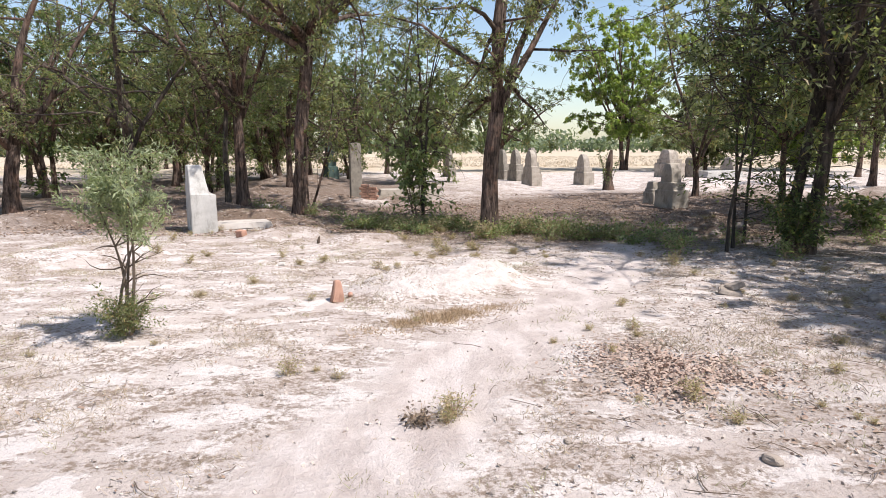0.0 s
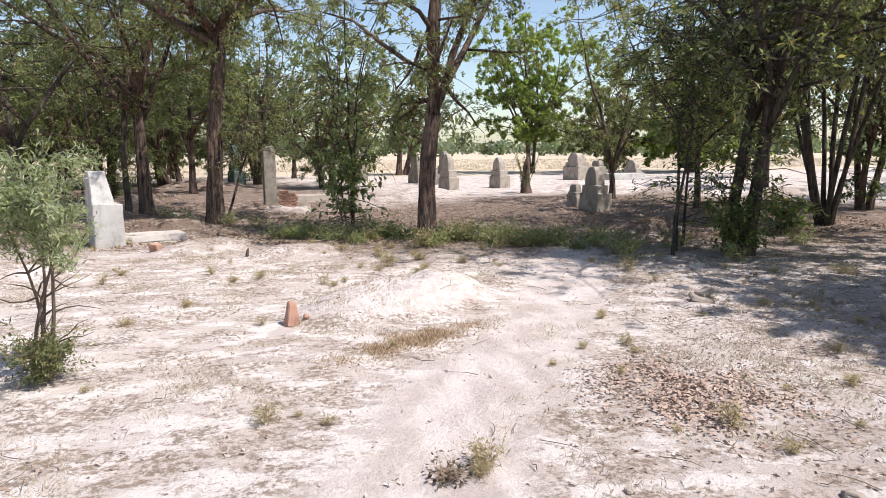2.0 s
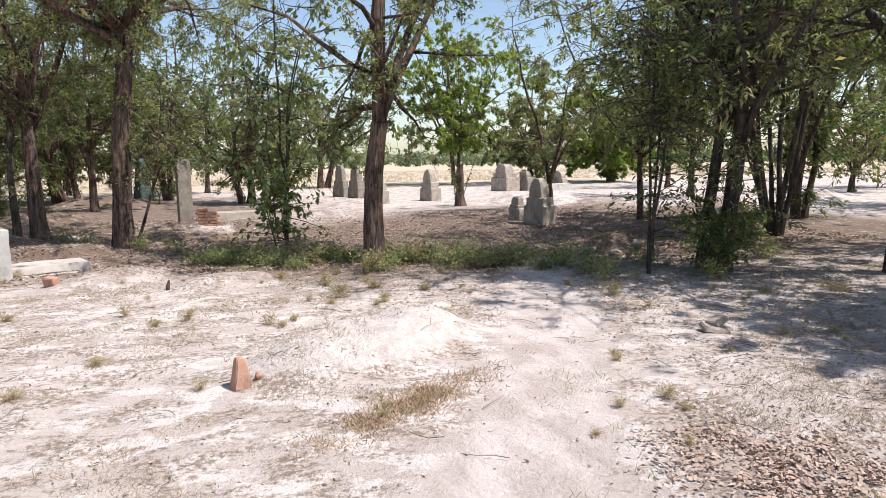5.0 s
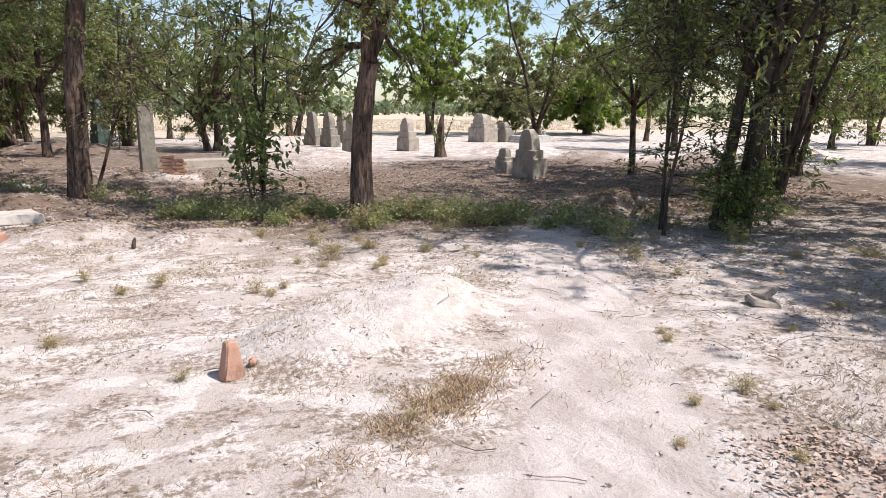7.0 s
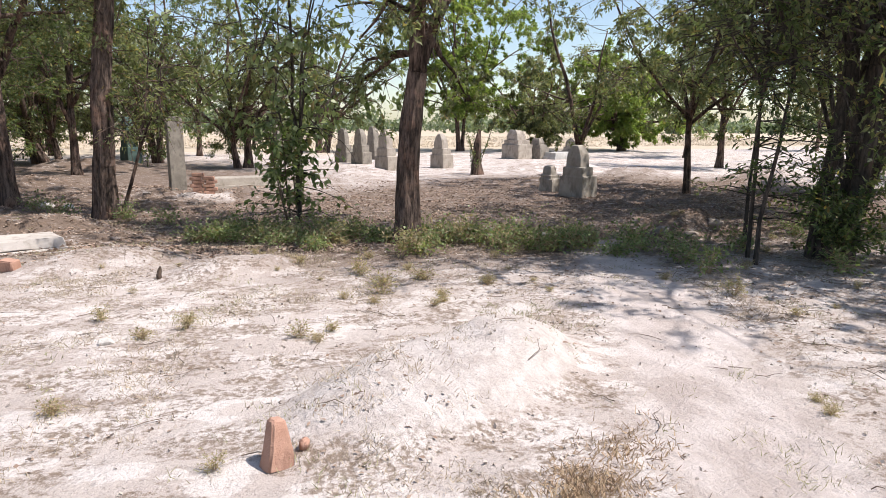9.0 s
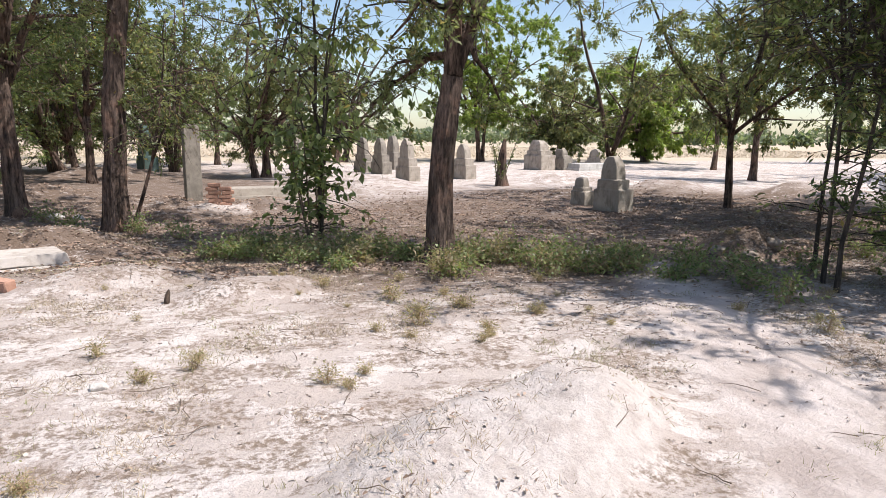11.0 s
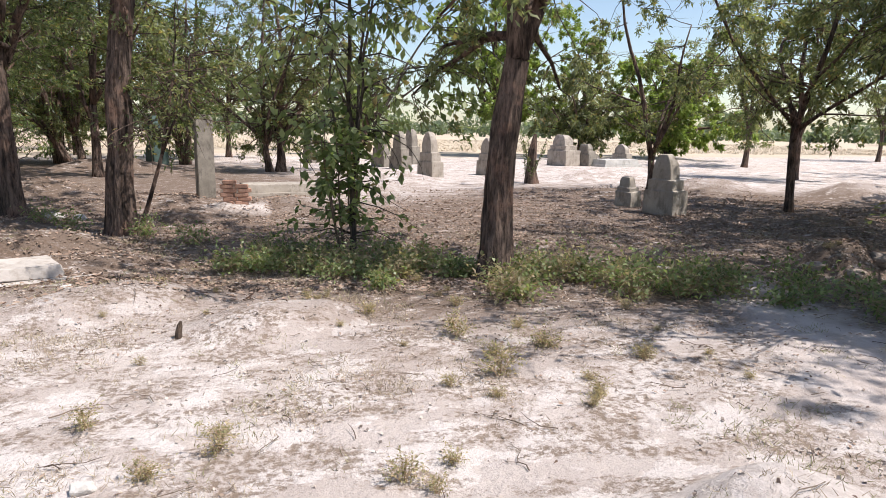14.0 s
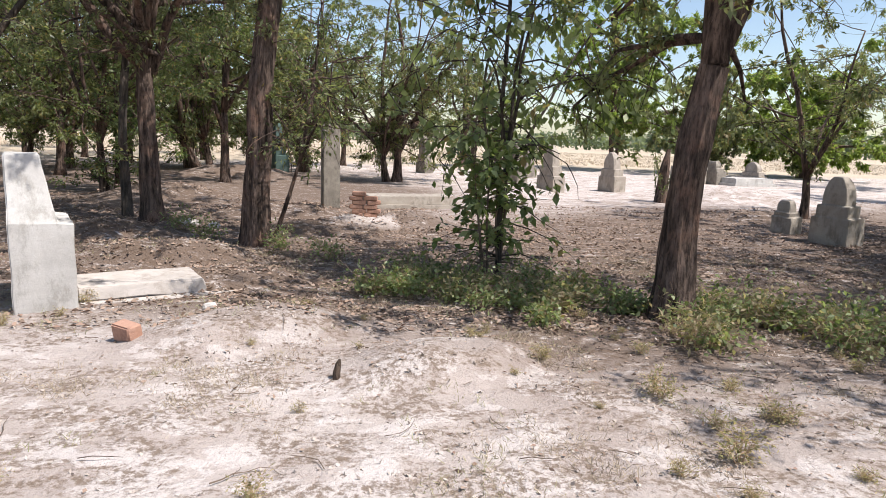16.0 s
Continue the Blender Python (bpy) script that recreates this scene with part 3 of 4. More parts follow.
headstone("weathered grey cement headstone with notched shoulder in tree shade", 5.78, 16.3, 0.62, 0.58, 0.5, 1.18, STONE, seed=11, blunt=0.35)
headstone("small broken grey headstone beside a larger one", 5.75, 17.7, 0.4, 0.4, 0.36, 0.66, STONE, seed=12, blunt=0.7, rag=0.025)
headstone("pointed tan cement headstone standing in the sun", 3.55, 25.9, 0.75, 0.5, 0.55, 1.5, STONE, seed=13, blunt=0.12)
headstone("pointed tan cement headstone with a low ledge", 5.85, 26.9, 0.72, 0.55, 0.55, 1.32, STONE, seed=14, blunt=0.16)
headstone("dark rounded headstone in a close row", 3.0, 31.8, 0.9, 0.4, 0.5, 1.5, STONE_SHADE_DARK, seed=15, blunt=0.5)
headstone("dark pointed headstone in a close row", 3.45, 30.4, 0.8, 0.5, 0.55, 1.5, STONE_SHADE_DARK, seed=16, blunt=0.3)
headstone("dark headstone with flat top in a close row", 4.7, 34.3, 0.8, 0.6, 0.5, 1.6, STONE_SHADE_DARK, seed=17, blunt=0.4)
headstone("dark narrow headstone near a forked tree", 0.35, 35.0, 0.8, 0.45, 0.5, 1.65, STONE_SHADE_DARK, seed=18, blunt=0.2)
headstone("teal painted headstone, colour darkened for woodland shade", -5.35, 30.6, 0.9, 0.5, 0.6, 1.75, TEAL, seed=19, blunt=0.4)
headstone("small pointed grey headstone beside the field", 15.2, 34.0, 1.0, 0.6, 0.4, 1.05, STONE, seed=20, blunt=0.1)


def stone_post(x, y):
    base = empty("stone_post", x, y, lie(x, y) - 0.08, 20)
    tagged(base, "tall plain grey cement slab standing upright in shade", "headstone", "headstones")
    part("shaft", worn_block([slab_ring(-0.18, 0.18, -0.12, 0.12, 0), slab_ring(-0.175, 0.175, -0.11, 0.11, 1.74), slab_ring(-0.12, 0.12, -0.08, 0.08, 1.82)], 6), STONE_SHADE_DARK, base)


stone_post(-2.75, 20.6)


def lump(name, label, x, y, size, material, seed, turn=0.0, sink=0.2, category="stone", group=""):
    bm = bmesh.new()
    bmesh.ops.create_icosphere(bm, subdivisions=3, radius=1)
    for v in bm.verts:
        d = v.co.copy()
        k = 1 + 0.28 * noise.noise(d * 1.3 + Vector((seed, 0, 0))) + 0.1 * noise.noise(d * 4 + Vector((0, seed, 0)))
        v.co = Vector((math.copysign(abs(d.x) ** 0.75, d.x) * size[0], math.copysign(abs(d.y) ** 0.75, d.y) * size[1], math.copysign(abs(d.z) ** 0.8, d.z) * size[2])) * k * 0.5
    me = bpy.data.meshes.new(name)
    bm.to_mesh(me)
    bm.free()
    me.materials.append(material)
    ob = new(name, me)
    ob.matrix_basis = pose(x, y, lie(x, y) + size[2] * (0.5 - sink), 0, 0, turn)
    return tagged(ob, label, category, group)


headstone("broad stepped tan cement headstone near the field", 11.5, 33.0, 1.1, 1.1, 0.75, 1.45, STONE, seed=21, blunt=0.45, rag=0.03)
headstone("low broken brown headstone against a broader one", 12.75, 33.2, 0.8, 0.7, 0.6, 1.05, STONE_SHADE_DARK, seed=22, blunt=0.6, rag=0.03)
def slab_stone(label, x, y, size, z, tip, tilt, turn, seed):
    bm = worn_block([slab_ring(-size[0] / 2, size[0] / 2, -size[1] / 2, size[1] / 2, 0), slab_ring(-size[0] * 0.46, size[0] * 0.38, -size[1] * 0.42, size[1] * 0.45, size[2])], seed, 0.016)
    ob = part("flat_stone", bm, ROCK, None)
    ob.matrix_basis = pose(x, y, lie(x, y) + z, tip, tilt, turn)
    tagged(ob, label, "stone", "field stones")


slab_stone("flat brown stone lying tilted on bare soil", 3.05, 6.72, (0.27, 0.19, 0.05), 0.0, 4, 12, -15, 7)
slab_stone("small wedge of brown stone leaning on another", 3.12, 6.78, (0.19, 0.14, 0.06), 0.052, -6, -14, 15, 9)
for i, (sx, sy, sz, mat) in enumerate([(-2.16, 8.54, 0.1, PALE_ROCK), (-4.7, 17.15, 0.28, PALE_ROCK), (-4.3, 17.0, 0.22, PALE_ROCK), (1.65, 3.05, 0.1, ROCK), (4.4, 5.7, 0.3, ROCK), (4.55, 6.1, 0.2, ROCK), (4.4, 6.45, 0.17, ROCK),
                                       (0.66, 3.25, 0.05, ROCK), (1.5, 13.0, 0.22, PALE_ROCK), (2.9, 12.2, 0.2, PALE_ROCK), (4.55, 11.7, 0.24, ROCK), (5.4, 11.65, 0.28, ROCK), (4.85, 11.45, 0.22, ROCK), (0.1, 13.4, 0.2, PALE_ROCK), (-3.2, 12.2, 0.12, PALE_ROCK)]):
    lump("field_stone", "pale weathered stone half sunk in soil" if mat is PALE_ROCK else "brown weathered stone half sunk in soil", sx, sy, (sz, sz * 0.75, sz * 0.55), mat, 20 + i, 40 * i, 0.3, group="field stones")


def clay_brick(label, x, y, size, turn, tip=0.0, z=0.0, name="brick", group="loose bricks", seed=1):
    bm = worn_block([slab_ring(-size[0] / 2, size[0] / 2, -size[1] / 2, size[1] / 2, 0), slab_ring(-size[0] / 2, size[0] / 2, -size[1] / 2, size[1] / 2, size[2])], seed, 0.006)
    ob = part(name, bm, CLAY, None)
    ob.matrix_basis = pose(x, y, lie(x, y) + z, tip, 0, turn)
    return tagged(ob, label, "brick", group)


clay_brick("red brick lying half buried on a grave mound", -3.52, 11.25, (0.19, 0.11, 0.13), -35, 8, -0.02)
shard = part("clay_marker", worn_block([slab_ring(-0.065, 0.065, -0.05, 0.05, 0), slab_ring(-0.055, 0.05, -0.045, 0.045, 0.1), slab_ring(-0.045, 0.028, -0.04, 0.035, 0.2), slab_ring(-0.04, 0.022, -0.03, 0.03, 0.235)], 5, 0.014), CLAY, None)
shard.matrix_basis = pose(-1.1, 6.55, lie(-1.1, 6.55) - 0.02, -4, 6, 25)
tagged(shard, "broken red clay brick set upright as grave marker", "brick", "loose bricks")
clay_brick("broken brick chip beside a clay marker", -0.97, 6.62, (0.05, 0.04, 0.06), 50, 0, -0.01, seed=4)
pile = lie(-2.0, 17.45)
for row in range(6):
    for k in range(2 if row < 5 else 1):
        px, py = -2.12 + k * 0.24 + 0.05 * (row % 2), 17.4
        clay_brick("red brick stacked on a small pile", px, py, (0.225, 0.11, 0.07), 3 * ((row * 7 + k * 3) % 5) - 6, 0, pile - lie(px, py) - 0.04 + 0.071 * row, seed=row * 3 + k)


def low_platform(label, x, y, length, width, height, turn, material, seed):
    base = empty("grave_platform", x, y, lie(x, y) - 0.06, turn)
    tagged(base, label, "grave", "low graves")
    part("step", worn_block([slab_ring(-length / 2 - 0.12, length / 2 + 0.12, -width / 2 - 0.12, width / 2 + 0.12, 0), slab_ring(-length / 2 - 0.1, length / 2 + 0.1, -width / 2 - 0.1, width / 2 + 0.1, height * 0.45)], seed, 0.015), material, base)
    part("top_slab", worn_block([slab_ring(-length / 2, length / 2, -width / 2, width / 2, height * 0.45 - 0.004), slab_ring(-length / 2 + 0.03, length / 2 - 0.03, -width / 2 + 0.03, width / 2 - 0.03, height)], seed + 1, 0.015), material, base)


low_platform("low worn cement grave platform in light shade", -1.1, 20.9, 1.9, 0.8, 0.32, 12, STONE, 31)
low_platform("low whitewashed grave platform in the sun", 14.1, 33.2, 2.0, 1.0, 0.4, 12, PLASTER, 33)


def stake(x, y):
    V, F = [], []
    tube([Vector((0, 0, -0.05)), Vector((0.0, 0, 0.06)), Vector((0.02, 0.0, 0.15)), Vector((0.035, 0, 0.2))], [0.045, 0.042, 0.032, 0.012], 9, V, F, 0.4, 2)
    ob = new("wooden_stake", mesh_from("wooden_stake", V, F, WOOD))
    ob.matrix_basis = pose(x, y, lie(x, y), 0, 0, 0) @ Matrix.Scale(0.6, 4)
    tagged(ob, "short dark broken wooden stake standing in soil", "stake")


stake(-2.04, 10.52)


def broken_stump(x, y):
    base = empty("broken_stump", x, y, lie(x, y))
    tagged(base, "broken reddish tree stump with a few thin shoots", "stump")
    V, F = [], []
    tube([Vector((0, 0, -0.1)), Vector((0.02, 0, 0.4)), Vector((0.03, 0, 1.0)), Vector((0.08, 0, 1.45))], [0.24, 0.15, 0.12, 0.05], 12, V, F, 0.3, 6)
    child("trunk", mesh_from("trunk", V, F, BARK), base)
    r2, rng = random.Random(9), np.random.default_rng(9)
    V, F, p, w = [], [], [], []
    for _ in range(7):
        tw = bent(r2, Vector((r2.gauss(0, 0.15), r2.gauss(0, 0.15), 0)), Vector((r2.gauss(0, 0.2), r2.gauss(0, 0.2), 1)), r2.uniform(1.0, 3.0), 5, 0.1, 0)
        tube(tw, [0.015, 0.013, 0.011, 0.009, 0.007, 0.003], 4, V, F)
        for q, q2 in zip(tw[1:], tw[2:]):
            p += [tuple(q.lerp(q2, r2.random())) for _ in range(14)]
            w += [tuple((q2 - q).normalized())] * 14
    child("shoots", mesh_from("shoots", V, F, TWIG), base)
    child("foliage", quads("foliage", leaves(rng, np.array(p), np.array(w), 0.1, 0.04), LEAF_DARK), base)


broken_stump(6.05, 23.8)


# ---- shrubs and weeds ----
def shrub(name, label, x, y, height, width, n_stems, n_leaves, leaf, foliage, seed, category="shrub", lean=0.3, group="", bare=0.15, droop=0.35):
    r2, rng = random.Random(seed), np.random.default_rng(seed)
    base = empty(name, x, y, lie(x, y))
    tagged(base, label, category, group)
    p, w = [], []
    V, F = [], []
    for _ in range(n_stems):
        if height > 0.6:
            V, F = [], []
        a, k = r2.random() * 6.283, r2.random() ** 0.6
        stem = bent(r2, Vector((math.cos(a), math.sin(a), 0)) * 0.06 * width, Vector((math.cos(a) * lean * k, math.sin(a) * lean * k, 1)), height * r2.uniform(0.6, 1.0), 7, 0.07, 0)
        r0 = (0.004 if height > 0.6 else 0.002) + 0.006 * height
        tube(stem, [r0 * (1 - 0.85 * i / 7) for i in range(8)], 6, V, F)
        lines = [stem[4:]]
        for _ in range(9):
            i = r2.randint(1, 6)
            b = r2.random() * 6.283
            side = bent(r2, stem[i], Vector((math.cos(b), math.sin(b), r2.uniform(0, 0.9))), width * r2.uniform(0.25, 0.55), 4, 0.18, -0.06)
            tube(side, [r0 * 0.45, r0 * 0.4, r0 * 0.3, r0 * 0.2, 0.001], 4, V, F)
            lines.append(side)
        if height > 0.6:
            child("stem", mesh_from("stem", V, F, TWIG), base)
        each = max(2, n_leaves // (n_stems * len(lines)))
        for ln in lines:
            for _ in range(each):
                i = r2.randint(0, len(ln) - 2)
                q = ln[i].lerp(ln[i + 1], r2.random())
                if q.z > bare * height:
                    p.append(tuple(q))
                    w.append(tuple((ln[i + 1] - ln[i]).normalized()))
    if height <= 0.6:
        tagged(child("stem_tangle", mesh_from("stem_tangle", V, F, CREEPER), base), kind="stuff")
    p = np.array(p) + rng.normal(0, 0.03 * min(1, width), (len(p), 3))
    child("foliage", quads("foliage", leaves(rng, p, np.array(w), leaf[0], leaf[1], droop), foliage), base)
    return base


shrub("feathery_sapling", "young thorn sapling with feathery grey-green leaflets", -2.72, 5.38, 2.0, 1.1, 4, 12000, (0.055, 0.013), LEAF_SAPLING, 51, "sapling", 0.14, bare=0.42, droop=0.1)
shrub("basal_shoots", "dense green shoots round a sapling's foot", -2.66, 5.3, 0.42, 0.5, 9, 2600, (0.035, 0.012), LEAF_GREY, 52, "shrub", 0.55, bare=0.05)
shrub("leafy_bush", "leafy bush with broad drooping dark green leaves", -0.5, 13.75, 2.3, 1.25, 5, 1050, (0.12, 0.08), LEAF_SHRUB, 53, "bush", 0.22, bare=0.18, droop=0.8)
shrub("leafy_bush", "low dark bush at a shaded tree foot", 5.1, 9.2, 1.3, 1.0, 7, 2600, (0.07, 0.035), LEAF_DARK, 55, "bush", 0.4)
shrub("leafy_bush", "sparse low bush with broad leaves", 7.6, 11.6, 0.9, 0.9, 5, 700, (0.12, 0.06), LEAF_DARK, 56, "bush", 0.5, droop=0.7)
r5 = random.Random(12)
for i in range(52):   # the green strip across the shaded ditch
    gx = -1.9 + 5.6 * (i + r5.random()) / 52
    gy = 13.4 - 0.5 * (gx + 1.5) + r5.gauss(0, 0.5)
    shrub("ground_shrub", "low green weedy shrub in dappled shade", gx, gy, r5.uniform(0.1, 0.34), r5.uniform(0.45, 0.95), 7, 300, (0.055, 0.034), LEAF_SHRUB if i % 4 else LEAF_WEED, 100 + i, "shrub", 0.8, "green undergrowth", 0.02)
for i, (gx, gy) in enumerate([(-4.2, 16.0), (-3.0, 15.2), (-2.4, 14.6), (4.6, 10.3), (3.9, 10.4), (5.9, 10.2), (3.4, 9.3), (4.8, 8.9), (6.3, 11.2), (6.9, 10.2), (-4.7, 16.6), (-1.1, 13.5), (-0.8, 13.2), (-0.4, 13.1), (0.0, 13.2), (0.3, 12.9), (-0.1, 13.6), (-1.5, 13.9), (1.4, 12.2), (1.7, 11.7), (2.2, 11.5)]):
    shrub("ground_shrub", "low green weedy shrub in dappled shade", gx, gy, 0.3, 0.7, 6, 260, (0.055, 0.03), LEAF_SHRUB, 150 + i, "shrub", 0.8, "green undergrowth", 0.02)
weed = [shrub("small_weed", "small dusty half-dry weed on bare soil", 0.08, 3.62, 0.15, 0.22, 8, 300, (0.026, 0.012), LEAF_WEED, 61, "weed", 0.8, "small weeds", 0.02),
        shrub("small_weed", "small dusty half-dry weed on bare soil", -0.03, 9.45, 0.22, 0.26, 8, 380, (0.028, 0.013), LEAF_WEED, 62, "weed", 0.6, "small weeds", 0.02),
        shrub("small_weed", "small dusty half-dry weed on bare soil", 0.5, 9.9, 0.13, 0.3, 10, 360, (0.024, 0.012), LEAF_WEED, 63, "weed", 1.0, "small weeds", 0.02)]
for i, (px, py, k) in enumerate([(-0.86, 8.35, 0.9), (-0.61, 8.47, 0.8), (-1.94, 8.6, 1.0), (-1.65, 8.78, 0.9), (-0.38, 9.32, 0.8), (-0.15, 9.12, 0.7), (-0.08, 10.23, 1.3), (-0.67, 10.87, 1.1), (0.44, 10.36, 0.9), (1.06, 9.57, 0.8),
                                 (1.46, 9.03, 0.6), (-2.21, 7.41, 1.0), (-1.37, 6.59, 0.6), (-0.73, 8.25, 0.8), (0.5, 9.26, 0.7), (-2.29, 9.14, 0.9), (-1.67, 8.95, 0.8), (1.75, 6.25, 0.7), (1.62, 5.41, 0.7), (1.25, 5.37, 0.6),
                                 (-0.9, 4.42, 0.45), (-0.72, 4.26, 0.5), (0.02, 3.5, 0.8), (1.83, 6.4, 0.6), (1.28, 4.71, 0.5), (-0.25, 5.7, 0.6), (2.83, 9.23, 0.9), (3.05, 8.49, 1.2), (-2.3, 5.0, 0.5), (0.89, 5.04, 0.5)]):
    copy_thing(weed[(i * 2 + 1) % 3], pose(px, py, lie(px, py), 0, 0, 77 * i) @ Matrix.Scale(0.72 * k, 4))
for i in range(190):
    px, py = r5.uniform(-5.5, 6), r5.uniform(2.6, 12.5)
    if from_track(px, py) < 0.75 or math.hypot((px + 0.1) / 1.2, (py - 7.3) / 0.8) < 1 or litter_and_shade(px, py) + (0.6 if py > 8.3 else 0.35) < r5.random() + (0.25 if px < 0 and py < 9 else 0):
        continue
    s = r5.uniform(0.25, 0.7)
    copy_thing(weed[i % 3], pose(px, py, lie(px, py), 0, 0, r5.uniform(0, 360)) @ Matrix.Scale(s, 4))


shrub("dead_weed", "small blackened clump of dead weed on the path", -0.13, 3.53, 0.06, 0.26, 8, 220, (0.035, 0.016), TWIG, 66, "weed", 1.2, "small weeds", 0.0)


def stuff(name, label, me, category):
    tagged(new(name, me), label, category, kind="stuff")


def scatter(n, seed, test, x0=-6.5, x1=8.0, y0=1.6, y1=15.0):
    r6, out = random.Random(seed), []
    tries = 0
    while len(out) < n and tries < n * 30:
        tries += 1
        px, py = r6.uniform(x0, x1), y0 + (y1 - y0) * r6.random() ** 1.3
        if r6.random() < test(px, py):
            out.append((px, py, lie(px, py)))
    return np.array(out)


def patchy(px, py):
    v = noise.noise((px * 0.9, py * 0.9, 21.0)) + 0.5 * noise.noise((px * 2.6, py * 2.6, 4.0))
    return max(0.0, min(1.0, (v - 0.08) * 3)) * min(1, max(0.0, from_track(px, py) - 0.45) * 2)


rngs = np.random.default_rng(70)
p = scatter(36000, 71, lambda a, b: 0.9 * litter_and_shade(a, b) ** 1.5 * (1 if from_track(a, b) > 0.4 else 0.15) + 0.25 * patchy(a, b), x0=-9, x1=11, y1=19) + np.array((0, 0, 0.008))
lie_flat = rngs.normal(0, 1, (len(p), 3)) * np.array((1, 1, 0.12))
stuff("leaf_litter", "scattered brown dead leaves on pale soil", quads("leaf_litter", leaves(rngs, p, lie_flat * 3, 0.036, 0.018, 0.0, 0.12), LITTER), "leaf litter")


p = scatter(2600, 76, lambda a, b: math.exp(-(((a - 1.6) / 0.55) ** 2 + ((b - 4.35) / 0.5) ** 2) ** 1.5) * (0.6 + noise.noise((a * 3, b * 3, 9))), x0=0.4, x1=3.0, y0=3.2, y1=5.6) + np.array((0, 0, 0.012))
p2 = scatter(26000, 77, lambda a, b: litter_and_shade(a, b) * (0.5 + noise.noise((a * 0.8, b * 2.2, 6.0))), x0=-9, x1=11, y0=11.6, y1=22) + np.array((0, 0, 0.012))
flat2 = rngs.normal(0, 1, (len(p2), 3)) * np.array((1, 1, 0.15))
stuff("shade_litter", "thick brown leaf litter under the trees", quads("shade_litter", leaves(rngs, p2, flat2 * 3, 0.06, 0.032, 0.0, 0.12), LITTER), "leaf litter")
heap = rngs.normal(0, 1, (len(p), 3)) * np.array((1, 1, 0.16))
stuff("dead_leaf_drift", "drift of curled brown dead leaves beside the path", quads("dead_leaf_drift", leaves(rngs, p, heap * 2, 0.034, 0.022, 0.0, 0.15), DRIFT), "leaf litter")


def tufts(n, seed, test, height, blades, material, name, label, spread=0.05, width=0.005, **area):
    g = np.random.default_rng(seed)
    c = np.repeat(scatter(n, seed, test, **area), blades, axis=0)
    c = c + g.normal(0, 1, c.shape) * np.array((spread, spread, 0))
    d = unit(g.normal(0, 0.75, c.shape) * np.array((1, 1, 0.2)) + np.array((0, 0, 0.8)))
    h = height * g.uniform(0.4, 1.2, (len(c), 1))
    s = unit(np.cross(d, g.normal(0, 1, c.shape))) * width * 0.5
    v = np.stack((c - s, c + s, c + d * h + s * 0.3, c + d * h * 1.02 - s * 0.3), axis=1)
    stuff(name, label, quads(name, v, material), "grass")


tufts(3600, 81, lambda a, b: patchy(a, b), 0.042, 18, STRAW, "dry_grass", "thin patches of dry yellow grass on soil", 0.06, 0.004)
tufts(1500, 82, lambda a, b: 0.8 * patchy(a + 3, b + 5) + (0.3 * litter_and_shade(a, b)), 0.045, 14, GREENISH, "sparse_grass", "sparse half-green grass on dusty soil", 0.05, 0.004)
tufts(260, 83, lambda a, b: math.exp(-(((a - 0.05 - 1.15 * (b - 5.9)) / 0.2) ** 2) - ((b - 5.82) / 0.34) ** 2) * (noise.noise((a * 5, b * 5, 3)) > -0.12), 0.045, 22, CREEPER, "dry_creeper", "mat of dry creeping weed beside a grave mound", 0.06, 0.006, x0=-1.5, x1=1.2, y0=4.8, y1=7.2)
tufts(9000, 84, lambda a, b: 1.0, 0.2, 5, CROP, "stubble_field", "ripe straw-coloured crop across an open field", 0.25, 0.05, x0=-40, x1=75, y0=52.0, y1=110)

g9 = np.random.default_rng(73)
p = scatter(9000, 74, lambda a, b: (0.25 + 0.75 * patchy(a + 7, b)) * (0.35 if from_track(a, b) < 0.5 else 1.0))
p = np.repeat(p, 3, axis=0) + np.repeat(g9.normal(0, 0.002, (len(p), 3)), 3, axis=0)
ax = g9.normal(0, 1, p.shape)
crumb = leaves(g9, p - np.array((0, 0, 0.002)), ax * np.array((1, 1, 0.3)), 0.024, 0.02, -0.35, 0.3)
stuff("soil_crumbs", "small crumbs and flakes of dry soil", quads("soil_crumbs", crumb, CRUMB), "soil")

V, F = [], []
r7 = random.Random(90)
for px, py, pz in scatter(1100, 91, lambda a, b: 0.3 * patchy(a, b) + 0.5 * litter_and_shade(a, b) + 0.06):
    a = r7.random() * 6.283
    ln = r7.uniform(0.05, 0.3)
    tw = [Vector((px, py, pz + 0.012))]
    for _ in range(3):
        a += r7.gauss(0, 0.4)
        q = tw[-1] + Vector((math.cos(a), math.sin(a), 0)) * ln / 3
        q.z = lie(q.x, q.y) + 0.012 + r7.random() * 0.02
        tw.append(q)
    tube(tw, [0.0028, 0.0025, 0.002, 0.001], 4, V, F)
stuff("fallen_twigs", "thin dry twigs scattered over the ground", mesh_from("fallen_twigs", V, F, TWIG), "twigs")


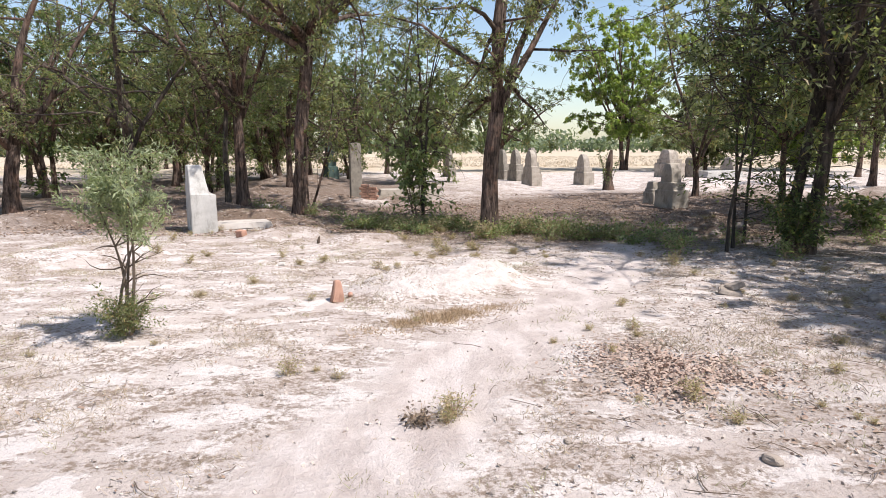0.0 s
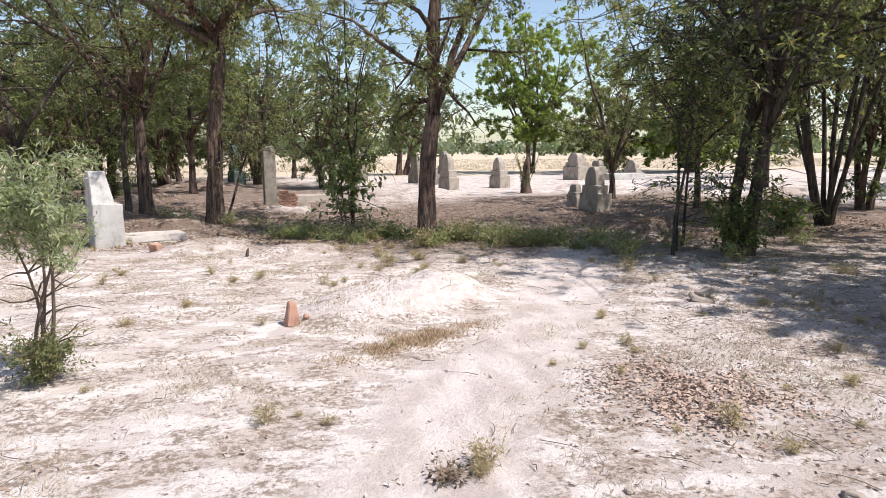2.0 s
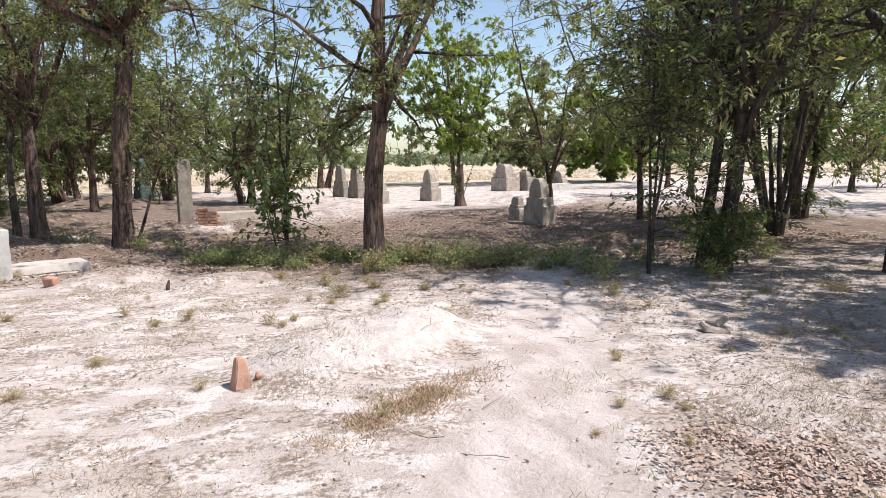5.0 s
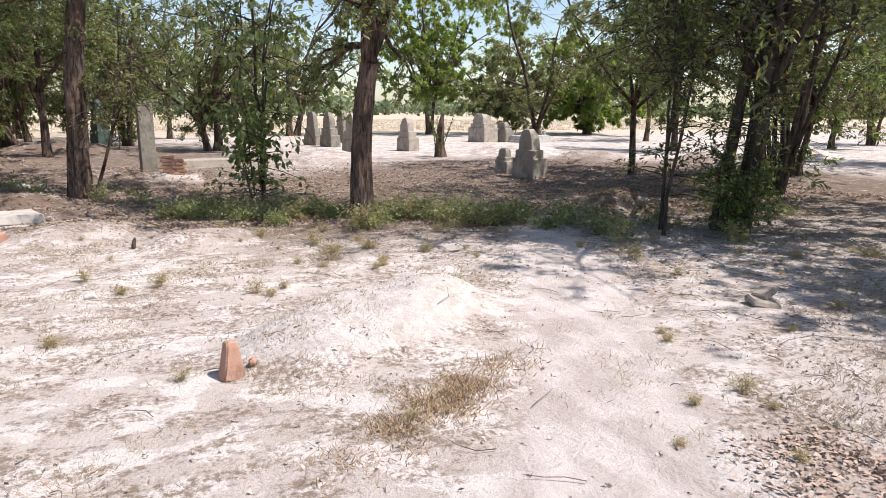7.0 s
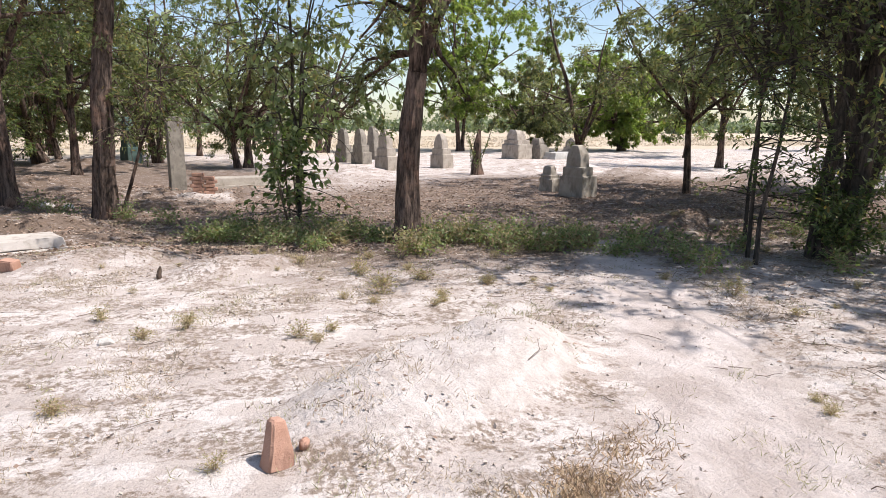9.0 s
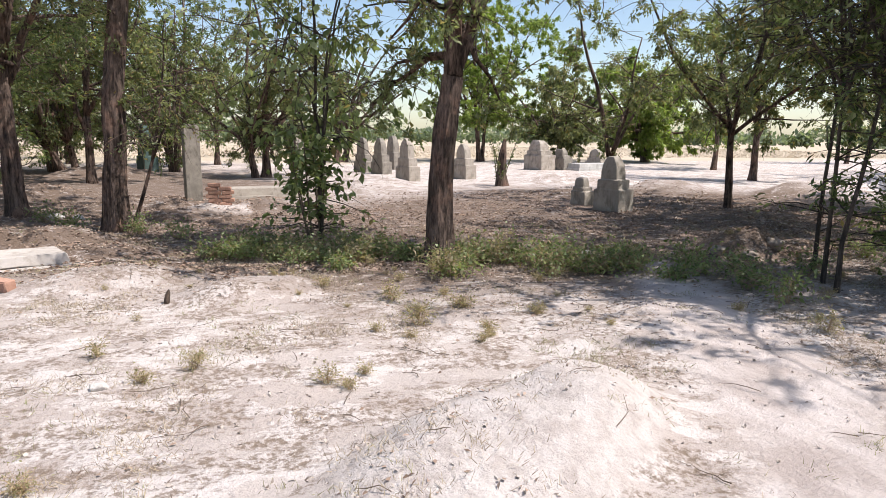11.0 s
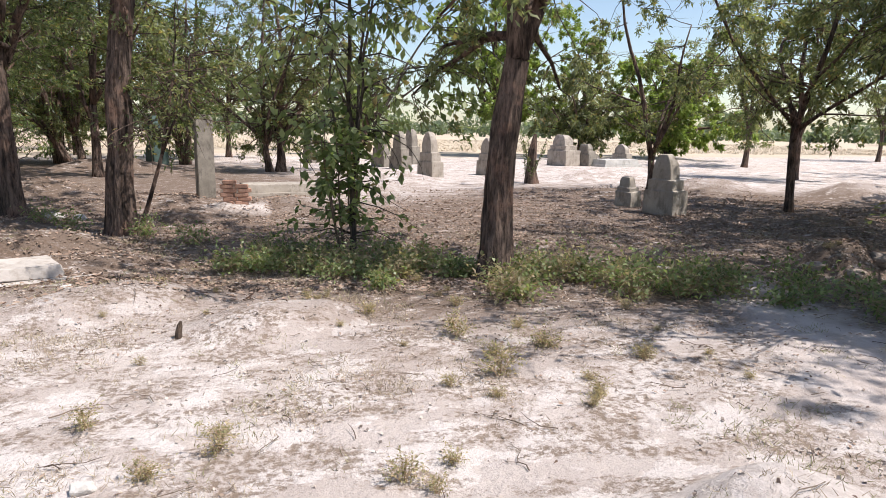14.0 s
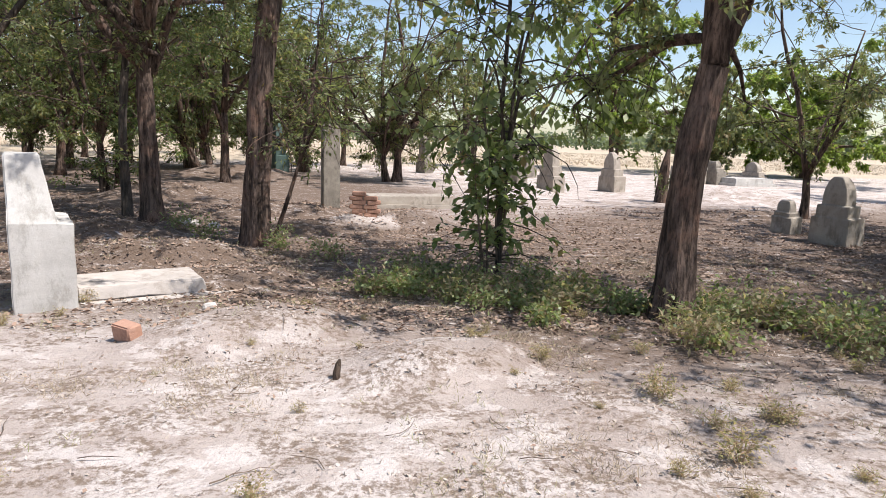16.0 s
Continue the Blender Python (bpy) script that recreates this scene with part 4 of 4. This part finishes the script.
def fallen_branch(x, y, length, turn, seed):
    r = random.Random(seed)
    V, F = [], []

    def lay(px, py, a, ln, rad, deep):
        line = []
        for i in range(6):
            line.append(Vector((px, py, lie(px, py) + rad + 0.004 + 0.03 * abs(math.sin(i * 1.3 + seed)) * ln)))
            a += r.gauss(0, 0.28)
            px, py = px + math.cos(a) * ln / 5, py + math.sin(a) * ln / 5
            if deep and i in (1, 2, 4):
                lay(px, py, a + r.choice((-0.8, 0.7)), ln * r.uniform(0.25, 0.45), rad * 0.5, deep - 1)
        tube(line, [rad * (1 - 0.14 * i) for i in range(6)], 5, V, F)

    lay(x, y, radians(turn), length, 0.003 + 0.003 * length, 2)
    tagged(new("fallen_branch", mesh_from("fallen_branch", V, F, TWIG)), "thin dry branched twig lying on the soil", "branch", "fallen branches")


for i, (bx, by, ln, turn) in enumerate([(0.75, 6.75, 0.4, 120), (-2.7, 6.1, 0.8, 20), (-0.15, 8.75, 0.5, 110), (2.2, 2.95, 0.5, 140), (-2.5, 9.3, 0.6, 30), (-1.5, 7.9, 0.5, 200), (0.75, 6.35, 0.5, 60),
                                        (1.2, 2.75, 0.45, 100), (-0.3, 8.3, 0.45, 70), (3.0, 5.0, 0.6, 30), (-3.2, 8.2, 0.7, 350), (0.2, 10.4, 0.6, 15)]):
    fallen_branch(bx, by, ln * 0.5, turn, 300 + i)


# ---- distance ----
def far_trees():
    g = np.random.default_rng(95)
    r8 = random.Random(95)
    allp = []
    for i in range(150):
        a = radians(-62 + 124 * (i + r8.random()) / 150)
        d = r8.uniform(170, 330)
        cx, cy, w, h = math.sin(a) * d, math.cos(a) * d, r8.uniform(3, 9), r8.uniform(3.0, 8.5)
        n = 170
        u = unit(g.normal(0, 1, (n, 3))) * g.uniform(0.5, 1.0, (n, 1)) * np.array((w, w * 0.6, h * 0.5))
        allp.append(u + np.array((cx, cy, h * 0.5)))
    q = np.concatenate(allp)
    stuff("distant_trees", "line of trees beyond the field, with haze in the leaf colour", quads("distant_trees", leaves(g, q, g.normal(0, 1, q.shape), 1.6, 1.1), LEAF_FAR), "trees")


far_trees()
